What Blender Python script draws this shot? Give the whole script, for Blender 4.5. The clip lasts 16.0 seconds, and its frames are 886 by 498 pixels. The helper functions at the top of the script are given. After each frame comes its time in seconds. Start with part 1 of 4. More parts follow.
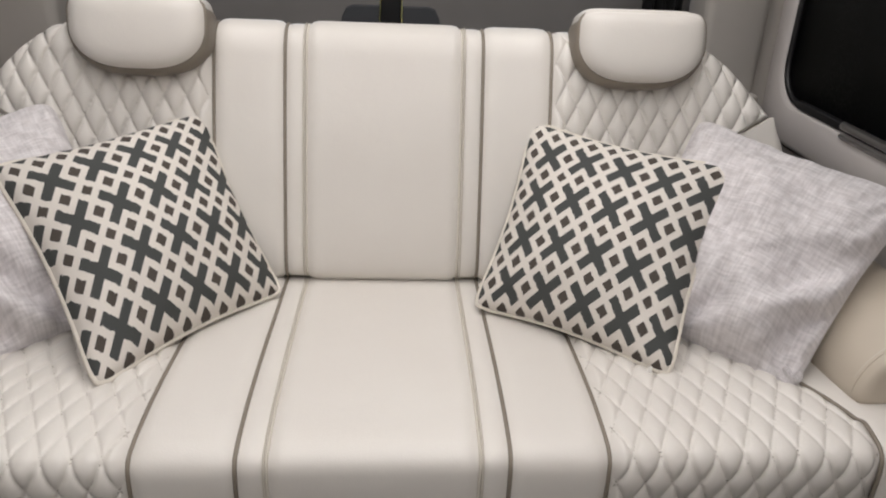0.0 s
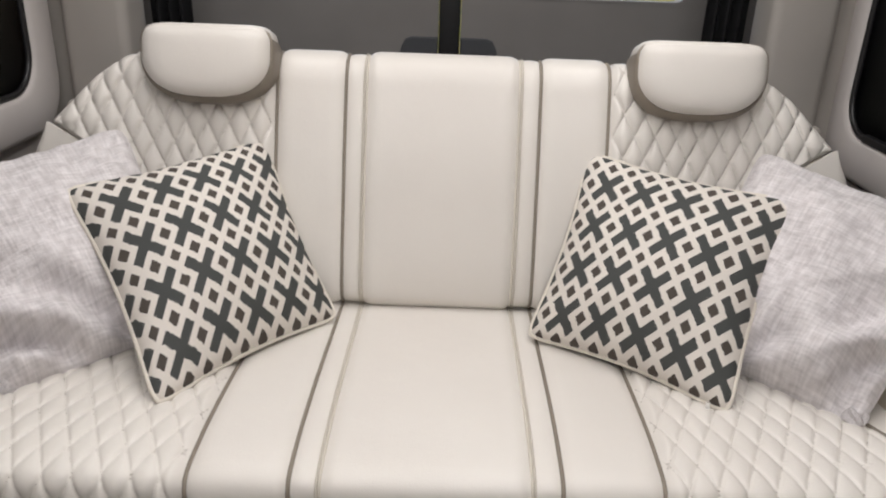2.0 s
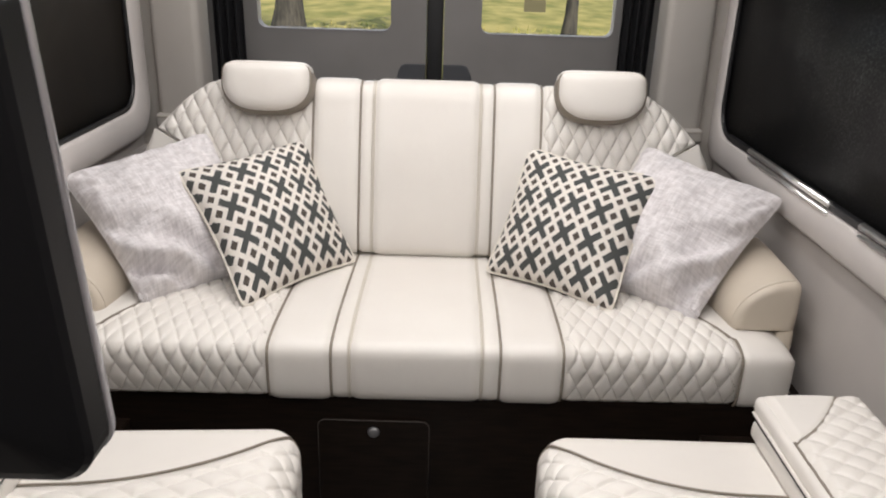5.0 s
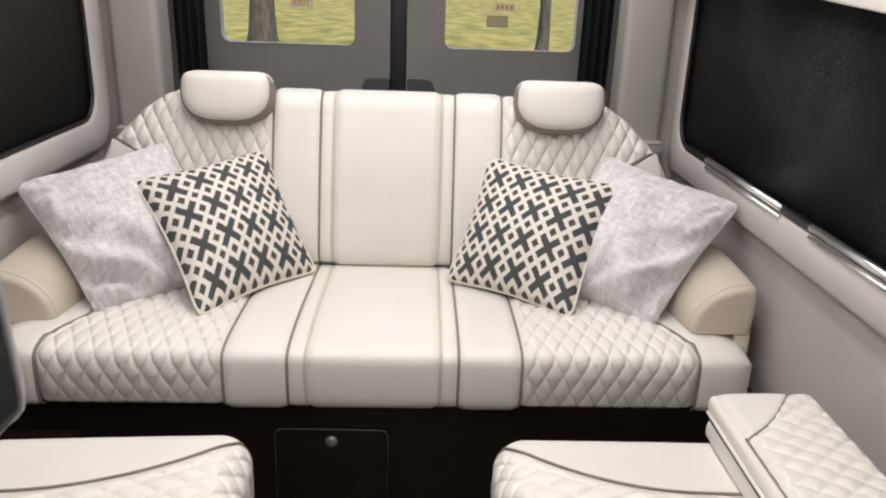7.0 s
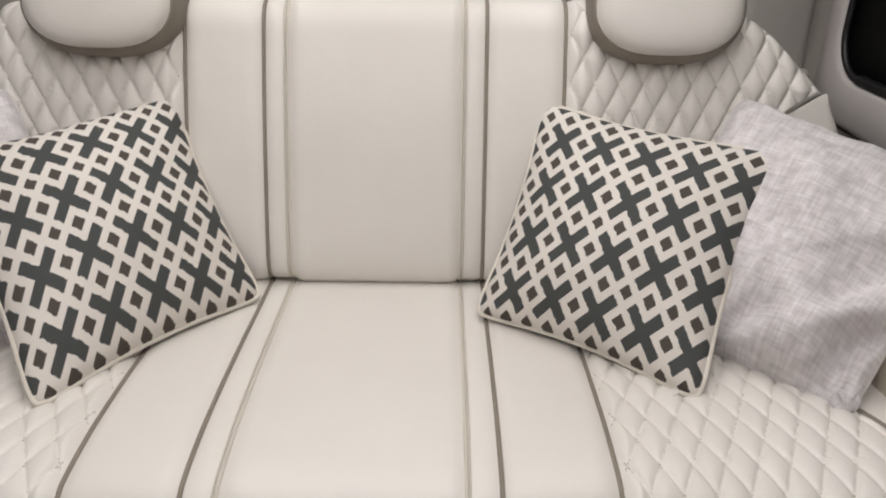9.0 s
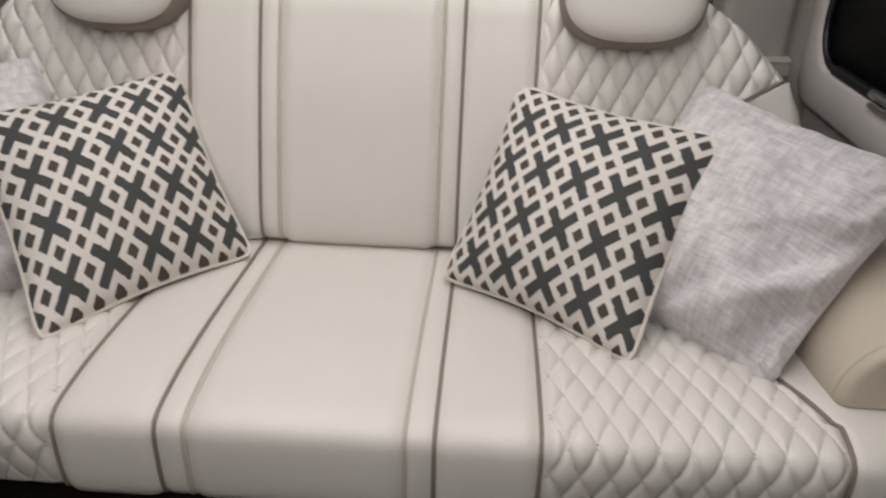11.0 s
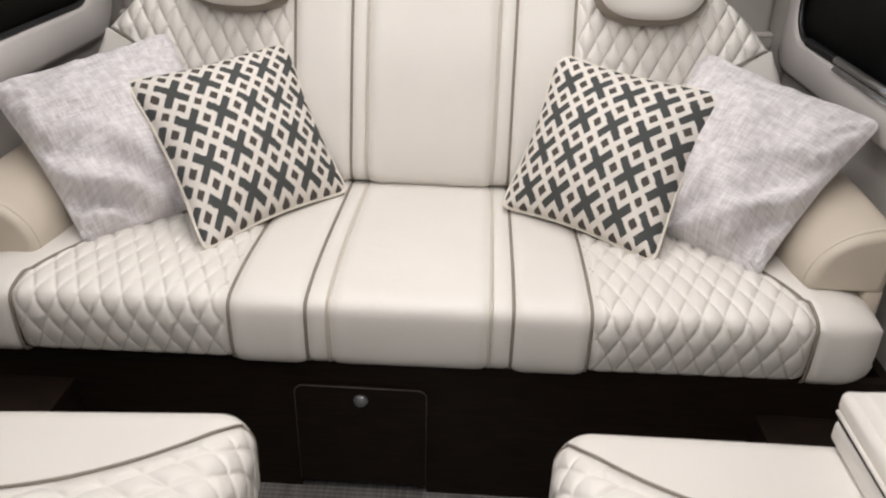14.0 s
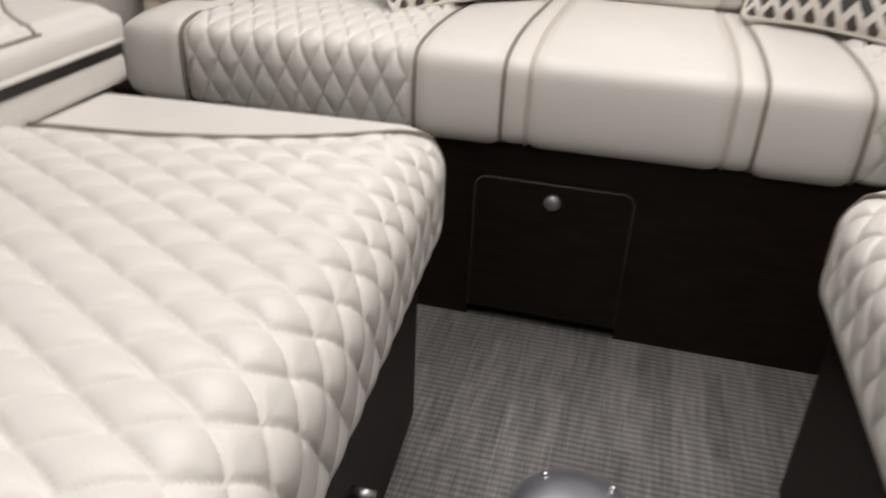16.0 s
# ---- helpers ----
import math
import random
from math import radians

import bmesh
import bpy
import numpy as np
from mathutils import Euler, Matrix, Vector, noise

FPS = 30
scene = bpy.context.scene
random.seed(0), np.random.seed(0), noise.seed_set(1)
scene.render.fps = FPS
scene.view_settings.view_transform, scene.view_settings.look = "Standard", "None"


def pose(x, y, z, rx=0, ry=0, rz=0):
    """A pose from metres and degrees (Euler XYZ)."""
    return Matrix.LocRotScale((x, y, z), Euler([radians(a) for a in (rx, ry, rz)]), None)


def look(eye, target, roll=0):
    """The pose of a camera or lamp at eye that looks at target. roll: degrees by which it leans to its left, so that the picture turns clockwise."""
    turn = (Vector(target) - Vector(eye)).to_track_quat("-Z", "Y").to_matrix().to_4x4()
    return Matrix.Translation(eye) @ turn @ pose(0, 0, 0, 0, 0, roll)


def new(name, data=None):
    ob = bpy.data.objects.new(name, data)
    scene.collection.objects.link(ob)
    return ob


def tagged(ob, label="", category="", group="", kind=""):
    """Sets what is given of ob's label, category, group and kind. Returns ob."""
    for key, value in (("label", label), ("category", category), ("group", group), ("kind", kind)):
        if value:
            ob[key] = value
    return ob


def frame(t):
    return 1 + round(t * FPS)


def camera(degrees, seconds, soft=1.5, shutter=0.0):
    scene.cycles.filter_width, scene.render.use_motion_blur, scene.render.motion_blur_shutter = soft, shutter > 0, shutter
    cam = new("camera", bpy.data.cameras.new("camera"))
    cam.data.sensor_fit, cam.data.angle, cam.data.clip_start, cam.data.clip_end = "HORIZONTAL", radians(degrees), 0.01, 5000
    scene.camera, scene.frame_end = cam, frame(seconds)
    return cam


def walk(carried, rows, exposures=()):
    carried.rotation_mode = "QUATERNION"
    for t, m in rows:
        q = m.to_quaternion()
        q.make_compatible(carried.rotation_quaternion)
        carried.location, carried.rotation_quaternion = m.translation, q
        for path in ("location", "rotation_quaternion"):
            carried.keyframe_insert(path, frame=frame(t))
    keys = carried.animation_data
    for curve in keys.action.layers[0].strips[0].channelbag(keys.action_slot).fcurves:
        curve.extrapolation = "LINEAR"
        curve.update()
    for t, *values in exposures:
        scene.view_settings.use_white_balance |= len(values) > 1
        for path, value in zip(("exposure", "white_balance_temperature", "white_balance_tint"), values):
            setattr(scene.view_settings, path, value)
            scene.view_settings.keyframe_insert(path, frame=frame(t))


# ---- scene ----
cam = camera(60.0, 16.0, soft=2.0, shutter=0.4)
PATH = [
    (0, (0.023, -1.358, 1.138), (0.149, 0.461, 0.315), 2.5),
    (0.5, (0.019, -1.352, 1.138), (0.176, 0.453, 0.291), 2.7),
    (1, (-0.015, -1.336, 1.139), (0.112, 0.477, 0.304), 1.6),
    (1.5, (0.029, -1.347, 1.137), (0.061, 0.488, 0.343), 2.2),
    (2, (0.013, -1.364, 1.137), (0.009, 0.487, 0.381), 2.1),
    (2.5, (-0.002, -1.419, 1.138), (-0.020, 0.435, 0.389), 1.9),
    (3, (-0.003, -1.484, 1.138), (-0.015, 0.371, 0.392), 1.9),
    (5.5, (0.062, -2.097, 1.284), (0.076, -0.230, 0.568), 1.6),
    (6, (0.065, -2.120, 1.280), (0.103, -0.239, 0.599), 1.5),
    (6.5, (0.067, -2.120, 1.270), (0.114, -0.235, 0.602), 1.8),
    (7, (0.097, -2.026, 1.226), (0.156, -0.140, 0.561), 2.0),
    (7.5, (0.114, -1.891, 1.166), (0.176, -0.006, 0.499), 1.9),
    (8, (0.136, -1.591, 1.086), (0.165, 0.299, 0.433), 1.3),
    (8.5, (0.104, -1.274, 1.050), (0.115, 0.587, 0.318), 1.5),
    (8.7, (0.105, -1.199, 1.062), (0.126, 0.628, 0.249), 1.0),
    (10.8, (0.228, -1.286, 1.131), (0.079, 0.488, 0.22), 1.0),
    (11, (0.247, -1.296, 1.122), (0.125, 0.481, 0.211), 1.3),
    (11.5, (0.319, -1.311, 1.099), (0.248, 0.457, 0.168), 1.0),
    (12, (0.26, -1.309, 1.124), (0.257, 0.435, 0.145), 1.2),
    (12.5, (0.164, -1.277, 1.082), (0.161, 0.472, 0.111), 1.5),
    (13, (0.167, -1.332, 1.145), (0.15, 0.412, 0.167), 1.4),
    (13.5, (0.124, -1.544, 1.201), (0.094, 0.208, 0.236), 1.8),
    (14, (0.108, -1.674, 1.193), (0.032, 0.083, 0.24), 1.5),
    (14.5, (0.058, -1.805, 1.11), (-0.013, -0.048, 0.158), 1.5),
    (15, (0.037, -1.849, 0.984), (-0.038, -0.087, 0.041), 1.2),
    (15.5, (0.007, -1.774, 0.891), (-0.159, -0.022, -0.059), 1.5),
    (16, (0.001, -1.663, 0.722), (-0.41, 0.062, -0.205), 2.9),
]
walk(cam, [(t, look(eye, target, roll)) for t, eye, target, roll in PATH],
     exposures=[(0, -0.22), (1.5, -0.18), (3, 0.04), (5.5, 0.16), (7, 0.20), (7.5, 0.20), (8.5, -0.08), (11, -0.38), (11.5, -0.17), (12, -0.04), (13, -0.11), (14, 0.08), (14.5, 0.09), (16.0, 0.15)])

# ---- daylight outside, lamps in the van's roof ----
world = bpy.data.worlds.new("sky")
scene.world = world
world.use_nodes = True
wn = world.node_tree
sky = wn.nodes.new("ShaderNodeTexSky")
sky.sky_type, sky.sun_disc = "NISHITA", False
sky.sun_elevation, sky.sun_rotation = radians(40), radians(150)
wn.links.new(sky.outputs[0], wn.nodes["Background"].inputs[0])
wn.nodes["Background"].inputs[1].default_value = 0.13


def lamp(name, kind, m, power, colour=(1, 1, 1), size=(0.1, 0.1)):
    data = bpy.data.lights.new(name, kind)
    data.energy, data.color = power, colour
    if kind == "AREA":
        data.shape, data.size, data.size_y = "RECTANGLE", *size
    if kind == "SUN":
        data.angle = radians(0.6)
    ob = new(name, data)
    ob.matrix_world = m
    return ob


lamp("sun", "SUN", look((4, -6, 8), (0, 6, 0)), 5.0, (1, 0.95, 0.86))
WARM = (1.0, 0.965, 0.95)
lamp("roof_lamp", "AREA", pose(0, -1.35, 1.84), 8, WARM, (0.30, 3.0))
lamp("roof_lamp", "AREA", pose(-0.40, -1.0, 1.84), 13, WARM, (0.12, 2.6))
lamp("roof_lamp", "AREA", pose(0.40, -1.0, 1.84), 13, WARM, (0.12, 2.6))


# ---- materials ----
def mat(name, colour, rough=0.5, metal=0.0, spec=0.5):
    m = bpy.data.materials.new(name)
    m.use_nodes = True
    b = m.node_tree.nodes["Principled BSDF"]
    b.inputs["Base Color"].default_value = (*colour, 1)
    b.inputs["Roughness"].default_value = rough
    b.inputs["Metallic"].default_value = metal
    b.inputs["Specular IOR Level"].default_value = spec
    return m


def node(m, kind, **inputs):
    n = m.node_tree.nodes.new(kind)
    for k, v in inputs.items():
        n.inputs[k].default_value = v
    return n


def link(m, a, b):
    m.node_tree.links.new(a, b)


def bsdf(m):
    return m.node_tree.nodes["Principled BSDF"]


def mottle(m, c0, c1, scale, detail=6.0, coord="Object", stretch=(1, 1, 1), lo=0.35, hi=0.65):
    """Colour between c0 and c1 by noise."""
    tc = node(m, "ShaderNodeTexCoord")
    mp = node(m, "ShaderNodeMapping")
    mp.inputs["Scale"].default_value = stretch
    nz = node(m, "ShaderNodeTexNoise", Scale=scale, Detail=detail)
    rp = node(m, "ShaderNodeValToRGB")
    rp.color_ramp.elements[0].position, rp.color_ramp.elements[1].position = lo, hi
    rp.color_ramp.elements[0].color, rp.color_ramp.elements[1].color = (*c0, 1), (*c1, 1)
    link(m, tc.outputs[coord], mp.inputs[0])
    link(m, mp.outputs[0], nz.inputs["Vector"])
    link(m, nz.outputs["Fac"], rp.inputs[0])
    return rp.outputs[0], nz.outputs["Fac"], mp.outputs[0]


def relief(m, height, strength, distance, before=None):
    b = node(m, "ShaderNodeBump", Strength=strength, Distance=distance)
    link(m, height, b.inputs["Height"])
    if before:
        link(m, before, b.inputs["Normal"])
    link(m, b.outputs[0], bsdf(m).inputs["Normal"])
    return b.outputs[0]


def leather(name, c0, c1, rough=0.42):
    m = mat(name, c0, rough, spec=0.4)
    col, fac, vec = mottle(m, c0, c1, 3.0, 4.0)
    link(m, col, bsdf(m).inputs["Base Color"])
    vo = node(m, "ShaderNodeTexVoronoi", Scale=420.0)
    link(m, vec, vo.inputs["Vector"])
    n1 = relief(m, vo.outputs["Distance"], 0.25, 0.0006)
    big = node(m, "ShaderNodeTexNoise", Scale=14.0, Detail=3.0)
    link(m, vec, big.inputs["Vector"])
    relief(m, big.outputs["Fac"], 0.25, 0.006, n1)
    rr = node(m, "ShaderNodeMapRange")
    rr.inputs["To Min"].default_value, rr.inputs["To Max"].default_value = rough - 0.06, rough + 0.08
    link(m, big.outputs["Fac"], rr.inputs[0])
    link(m, rr.outputs[0], bsdf(m).inputs["Roughness"])
    return m


CREAM = leather("cream_leather", (0.725, 0.690, 0.645), (0.765, 0.735, 0.69), 0.31)
ARM = leather("sand_leather", (0.55, 0.485, 0.40), (0.59, 0.525, 0.435), 0.4)
TAUPE = leather("taupe_leather", (0.22, 0.19, 0.155), (0.26, 0.225, 0.185), 0.5)
THREAD = mat("sewing_thread", (0.40, 0.365, 0.32), 0.8)
SEAM = mat("pale_thread", (0.62, 0.58, 0.51), 0.7)
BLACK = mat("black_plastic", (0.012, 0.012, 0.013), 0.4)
BELT = mat("black_webbing", (0.012, 0.012, 0.014), 0.75)
CHROME = mat("brushed_metal", (0.85, 0.85, 0.85), 0.32, 1.0)
DULL = mat("dull_steel", (0.34, 0.34, 0.35), 0.5, 0.8)
DOME = mat("brushed_dome", (0.60, 0.60, 0.66), 0.40, 0.9)
MONITOR = mat("satin_black_plastic", (0.006, 0.006, 0.007), 0.40, spec=0.22)
# paler brown that stands in for the highlight on the access door's chamfer
EDGEGLINT = mat("edge_glint_paint", (0.085, 0.07, 0.06), 0.5)
POLISHED = mat("polished_metal", (0.95, 0.94, 0.93), 0.30, 1.0)
TAUPEWALL = leather("taupe_panel", (0.30, 0.25, 0.205), (0.34, 0.285, 0.235), 0.5)
# pale metal used to put a reflection on the monitor's edge
EDGESHEEN = mat("edge_sheen_metal", (0.62, 0.62, 0.66), 0.38, 1.0)

TRIM = mat("grey_trim", (0.55, 0.52, 0.49), 0.6)
c, fac, vec = mottle(TRIM, (0.43, 0.40, 0.38), (0.47, 0.44, 0.415), 5.0)
link(TRIM, c, bsdf(TRIM).inputs["Base Color"])
nz = node(TRIM, "ShaderNodeTexNoise", Scale=600.0, Detail=2.0)
link(TRIM, vec, nz.inputs["Vector"])
relief(TRIM, nz.outputs["Fac"], 0.2, 0.0008)
SURROUND = mat("pale_trim", (0.55, 0.52, 0.49), 0.55)
c, fac, vec = mottle(SURROUND, (0.53, 0.495, 0.475), (0.57, 0.535, 0.515), 5.0)
link(SURROUND, c, bsdf(SURROUND).inputs["Base Color"])
nz = node(SURROUND, "ShaderNodeTexNoise", Scale=600.0, Detail=2.0)
link(SURROUND, vec, nz.inputs["Vector"])
relief(SURROUND, nz.outputs["Fac"], 0.2, 0.0008)
PILLAR = leather("pillar_vinyl", (0.37, 0.345, 0.315), (0.41, 0.385, 0.355), 0.5)
DOORSKIN = mat("door_card", (0.42, 0.405, 0.39), 0.65)
c, fac, vec = mottle(DOORSKIN, (0.185, 0.176, 0.170), (0.21, 0.200, 0.194), 4.0)
link(DOORSKIN, c, bsdf(DOORSKIN).inputs["Base Color"])
DARKPLASTIC = mat("slate_plastic", (0.055, 0.058, 0.065), 0.55)

WOOD = mat("dark_wood", (0.016, 0.010, 0.007), 0.46, spec=0.16)
c, fac, vec = mottle(WOOD, (0.008, 0.0055, 0.004), (0.016, 0.010, 0.007), 6.0, 8.0, stretch=(2, 2, 18))
link(WOOD, c, bsdf(WOOD).inputs["Base Color"])
relief(WOOD, fac, 0.1, 0.001)

GLASS_DARK = mat("tinted_glass_lit_specks", (0.006, 0.006, 0.007), 0.45, spec=0.14)
c, fac, vec = mottle(GLASS_DARK, (0.004, 0.004, 0.005), (0.014, 0.014, 0.014), 3.0, 8.0, stretch=(1, 1.5, 0.7))
# daylight through the mesh shade, painted as grey specks within large noise patches
weave = node(GLASS_DARK, "ShaderNodeTexNoise", Scale=210.0, Detail=2.0)
link(GLASS_DARK, vec, weave.inputs["Vector"])
wr = node(GLASS_DARK, "ShaderNodeMapRange")
wr.inputs["From Min"].default_value, wr.inputs["From Max"].default_value, wr.inputs["To Max"].default_value = 0.50, 0.76, 0.34
link(GLASS_DARK, weave.outputs["Fac"], wr.inputs[0])
light_patch = node(GLASS_DARK, "ShaderNodeTexNoise", Scale=2.3, Detail=5.0)
link(GLASS_DARK, vec, light_patch.inputs["Vector"])
pr_ = node(GLASS_DARK, "ShaderNodeMapRange")
pr_.inputs["From Min"].default_value, pr_.inputs["From Max"].default_value = 0.42, 0.68
link(GLASS_DARK, light_patch.outputs["Fac"], pr_.inputs[0])
lit_spk = node(GLASS_DARK, "ShaderNodeMath")
lit_spk.operation = "MULTIPLY"
link(GLASS_DARK, wr.outputs[0], lit_spk.inputs[0])
link(GLASS_DARK, pr_.outputs[0], lit_spk.inputs[1])
gm = node(GLASS_DARK, "ShaderNodeMix")
gm.data_type = "RGBA"
gm.inputs[7].default_value = (0.5, 0.5, 0.48, 1)
link(GLASS_DARK, lit_spk.outputs[0], gm.inputs[0])
link(GLASS_DARK, c, gm.inputs[6])
link(GLASS_DARK, gm.outputs[2], bsdf(GLASS_DARK).inputs["Base Color"])
GLASS_PLAIN = mat("black_glass", (0.006, 0.006, 0.006), 0.4, spec=0.16)
c, fac, vec = mottle(GLASS_PLAIN, (0.004, 0.004, 0.004), (0.022, 0.018, 0.014), 2.0, 8.0, stretch=(1, 1.5, 0.7))
link(GLASS_PLAIN, c, bsdf(GLASS_PLAIN).inputs["Base Color"])
SCREEN = mat("window_glass", (1, 1, 1), 0.0)
bsdf(SCREEN).inputs["Transmission Weight"].default_value = 1.0
bsdf(SCREEN).inputs["IOR"].default_value = 1.02

LINEN = mat("white_linen", (0.72, 0.70, 0.72), 0.9, spec=0.15)
c, fac, vec = mottle(LINEN, (0.625, 0.59, 0.595), (0.78, 0.75, 0.76), 22.0, 9.0, coord="UV", lo=0.32, hi=0.64)
bsdf(LINEN).inputs["Sheen Weight"].default_value = 0.3
slubs = []
for stretch in ((7, 85, 1), (85, 7, 1)):
    mp = node(LINEN, "ShaderNodeMapping")
    mp.inputs["Scale"].default_value = stretch
    sl = node(LINEN, "ShaderNodeTexNoise", Scale=1.0, Detail=5.0)
    link(LINEN, vec, mp.inputs[0])
    link(LINEN, mp.outputs[0], sl.inputs["Vector"])
    slubs.append(sl.outputs["Fac"])
both = node(LINEN, "ShaderNodeMix")
link(LINEN, slubs[0], both.inputs[2])
link(LINEN, slubs[1], both.inputs[3])
both.inputs[0].default_value = 0.5
shade = node(LINEN, "ShaderNodeMapRange")
shade.inputs["From Min"].default_value, shade.inputs["From Max"].default_value = 0.35, 0.65
shade.inputs["To Min"].default_value, shade.inputs["To Max"].default_value = 0.77, 1.10
link(LINEN, both.outputs[0], shade.inputs[0])
tone = node(LINEN, "ShaderNodeMix")
tone.data_type, tone.blend_type = "RGBA", "MULTIPLY"
tone.inputs[0].default_value = 1.0
link(LINEN, c, tone.inputs[6])
link(LINEN, shade.outputs[0], tone.inputs[7])
link(LINEN, tone.outputs[2], bsdf(LINEN).inputs["Base Color"])
nap = node(LINEN, "ShaderNodeTexNoise", Scale=26.0, Detail=6.0)
link(LINEN, vec, nap.inputs["Vector"])
relief(LINEN, nap.outputs["Fac"], 0.65, 0.006, relief(LINEN, both.outputs[0], 0.45, 0.002))


def math_node(m, op, a, b=None):
    n = m.node_tree.nodes.new("ShaderNodeMath")
    n.operation = op
    for i, v in enumerate((a, b)):
        if v is None:
            continue
        if isinstance(v, (int, float)):
            n.inputs[i].default_value = v
        else:
            link(m, v, n.inputs[i])
    return n.outputs[0]


FLOOR = mat("woven_vinyl", (0.2, 0.2, 0.2), 0.55)
c, fac, vec = mottle(FLOOR, (0.098, 0.092, 0.088), (0.220, 0.206, 0.197), 7.0, 8.0, stretch=(24, 1.6, 1), lo=0.28, hi=0.74)
tc = node(FLOOR, "ShaderNodeTexCoord")
fxyz = node(FLOOR, "ShaderNodeSeparateXYZ")
link(FLOOR, tc.outputs["Object"], fxyz.inputs[0])
col_ = math_node(FLOOR, "FLOOR", math_node(FLOOR, "DIVIDE", fxyz.outputs[0], 0.027))
row_ = math_node(FLOOR, "FLOOR", math_node(FLOOR, "ADD", math_node(FLOOR, "DIVIDE", fxyz.outputs[1], 0.21), math_node(FLOOR, "MULTIPLY", col_, 0.377)))
cell = node(FLOOR, "ShaderNodeCombineXYZ")
link(FLOOR, col_, cell.inputs[0])
link(FLOOR, row_, cell.inputs[1])
wn_ = node(FLOOR, "ShaderNodeTexWhiteNoise")
link(FLOOR, cell.outputs[0], wn_.inputs["Vector"])
ribs = []
for axis, sc_ in (("Y", 27.0), ("X", 58.0)):
    wv = node(FLOOR, "ShaderNodeTexWave", Scale=sc_, Distortion=0.5)
    wv.bands_direction = axis
    link(FLOOR, tc.outputs["Object"], wv.inputs["Vector"])
    ribs.append(wv.outputs["Fac"])
yarn = math_node(FLOOR, "ADD", math_node(FLOOR, "MULTIPLY", ribs[0], 0.55), math_node(FLOOR, "MULTIPLY", ribs[1], 0.26))
tone_ = math_node(FLOOR, "ADD", math_node(FLOOR, "ADD", yarn, math_node(FLOOR, "MULTIPLY", wn_.outputs["Value"], 0.34)), 0.36)
mx = node(FLOOR, "ShaderNodeMix")
mx.data_type, mx.blend_type = "RGBA", "MULTIPLY"
mx.inputs[0].default_value = 1.0
link(FLOOR, c, mx.inputs[6])
link(FLOOR, tone_, mx.inputs[7])
link(FLOOR, mx.outputs[2], bsdf(FLOOR).inputs["Base Color"])
relief(FLOOR, yarn, 0.35, 0.0012)


def lattice_fabric():
    """Grey crosses, ringed squares and small squares printed on cream cotton, along the diagonals of the cloth."""
    m = mat("lattice_cotton", (0.7, 0.65, 0.57), 0.85, spec=0.2)
    tc = node(m, "ShaderNodeTexCoord")
    wob = node(m, "ShaderNodeTexNoise", Scale=40.0, Detail=3.0)
    link(m, tc.outputs["UV"], wob.inputs["Vector"])
    sep = node(m, "ShaderNodeSeparateXYZ")
    link(m, tc.outputs["UV"], sep.inputs[0])
    fray = node(m, "ShaderNodeTexNoise", Scale=210.0, Detail=2.0)
    link(m, tc.outputs["UV"], fray.inputs["Vector"])
    jig = math_node(m, "ADD", math_node(m, "MULTIPLY", math_node(m, "SUBTRACT", wob.outputs["Fac"], 0.5), 0.06), math_node(m, "MULTIPLY", math_node(m, "SUBTRACT", fray.outputs["Fac"], 0.5), 0.035))
    u = math_node(m, "ADD", math_node(m, "MULTIPLY", sep.outputs[0], 5.2), jig)
    v = math_node(m, "SUBTRACT", math_node(m, "MULTIPLY", sep.outputs[1], 4.4), jig)
    P = math_node(m, "PINGPONG", math_node(m, "ADD", math_node(m, "ADD", u, v), 0.3), 1.0)
    Q = math_node(m, "PINGPONG", math_node(m, "ADD", math_node(m, "SUBTRACT", u, v), 20.0), 1.0)

    def block(px, hp, qx, hq):
        a = math_node(m, "LESS_THAN", math_node(m, "ABSOLUTE", math_node(m, "SUBTRACT", P, px)), hp)
        b = math_node(m, "LESS_THAN", math_node(m, "ABSOLUTE", math_node(m, "SUBTRACT", Q, qx)), hq)
        return math_node(m, "MULTIPLY", a, b)

    def together(blocks):
        out = None
        for blk in blocks:
            bl = block(*blk)
            out = bl if out is None else math_node(m, "MAXIMUM", out, bl)
        return out

    crosses = together(((0, .152, 0, .655), (0, .655, 0, .152), (1, .152, 1, .655), (1, .655, 1, .152)))
    squares = together(((.5, .150, .5, .150), (1, .138, 0, .138), (0, .138, 1, .138)))
    total = math_node(m, "MAXIMUM", crosses, squares)
    thread = node(m, "ShaderNodeTexNoise", Scale=300.0, Detail=3.0)
    link(m, tc.outputs["UV"], thread.inputs["Vector"])
    light = node(m, "ShaderNodeMix")
    light.data_type = "RGBA"
    light.inputs[6].default_value, light.inputs[7].default_value = (0.62, 0.575, 0.525, 1), (0.84, 0.80, 0.745, 1)
    link(m, thread.outputs["Fac"], light.inputs[0])
    dark = node(m, "ShaderNodeMix")
    dark.data_type = "RGBA"
    dark.inputs[6].default_value, dark.inputs[7].default_value = (0.050, 0.054, 0.053, 1), (0.096, 0.100, 0.097, 1)
    link(m, thread.outputs["Fac"], dark.inputs[0])
    brown = node(m, "ShaderNodeMix")
    brown.data_type = "RGBA"
    brown.inputs[6].default_value, brown.inputs[7].default_value = (0.055, 0.047, 0.041, 1), (0.118, 0.101, 0.088, 1)
    link(m, thread.outputs["Fac"], brown.inputs[0])
    ink = node(m, "ShaderNodeMix")
    ink.data_type = "RGBA"
    link(m, crosses, ink.inputs[0])
    link(m, brown.outputs[2], ink.inputs[6])
    link(m, dark.outputs[2], ink.inputs[7])
    mix = node(m, "ShaderNodeMix")
    mix.data_type = "RGBA"
    link(m, total, mix.inputs[0])
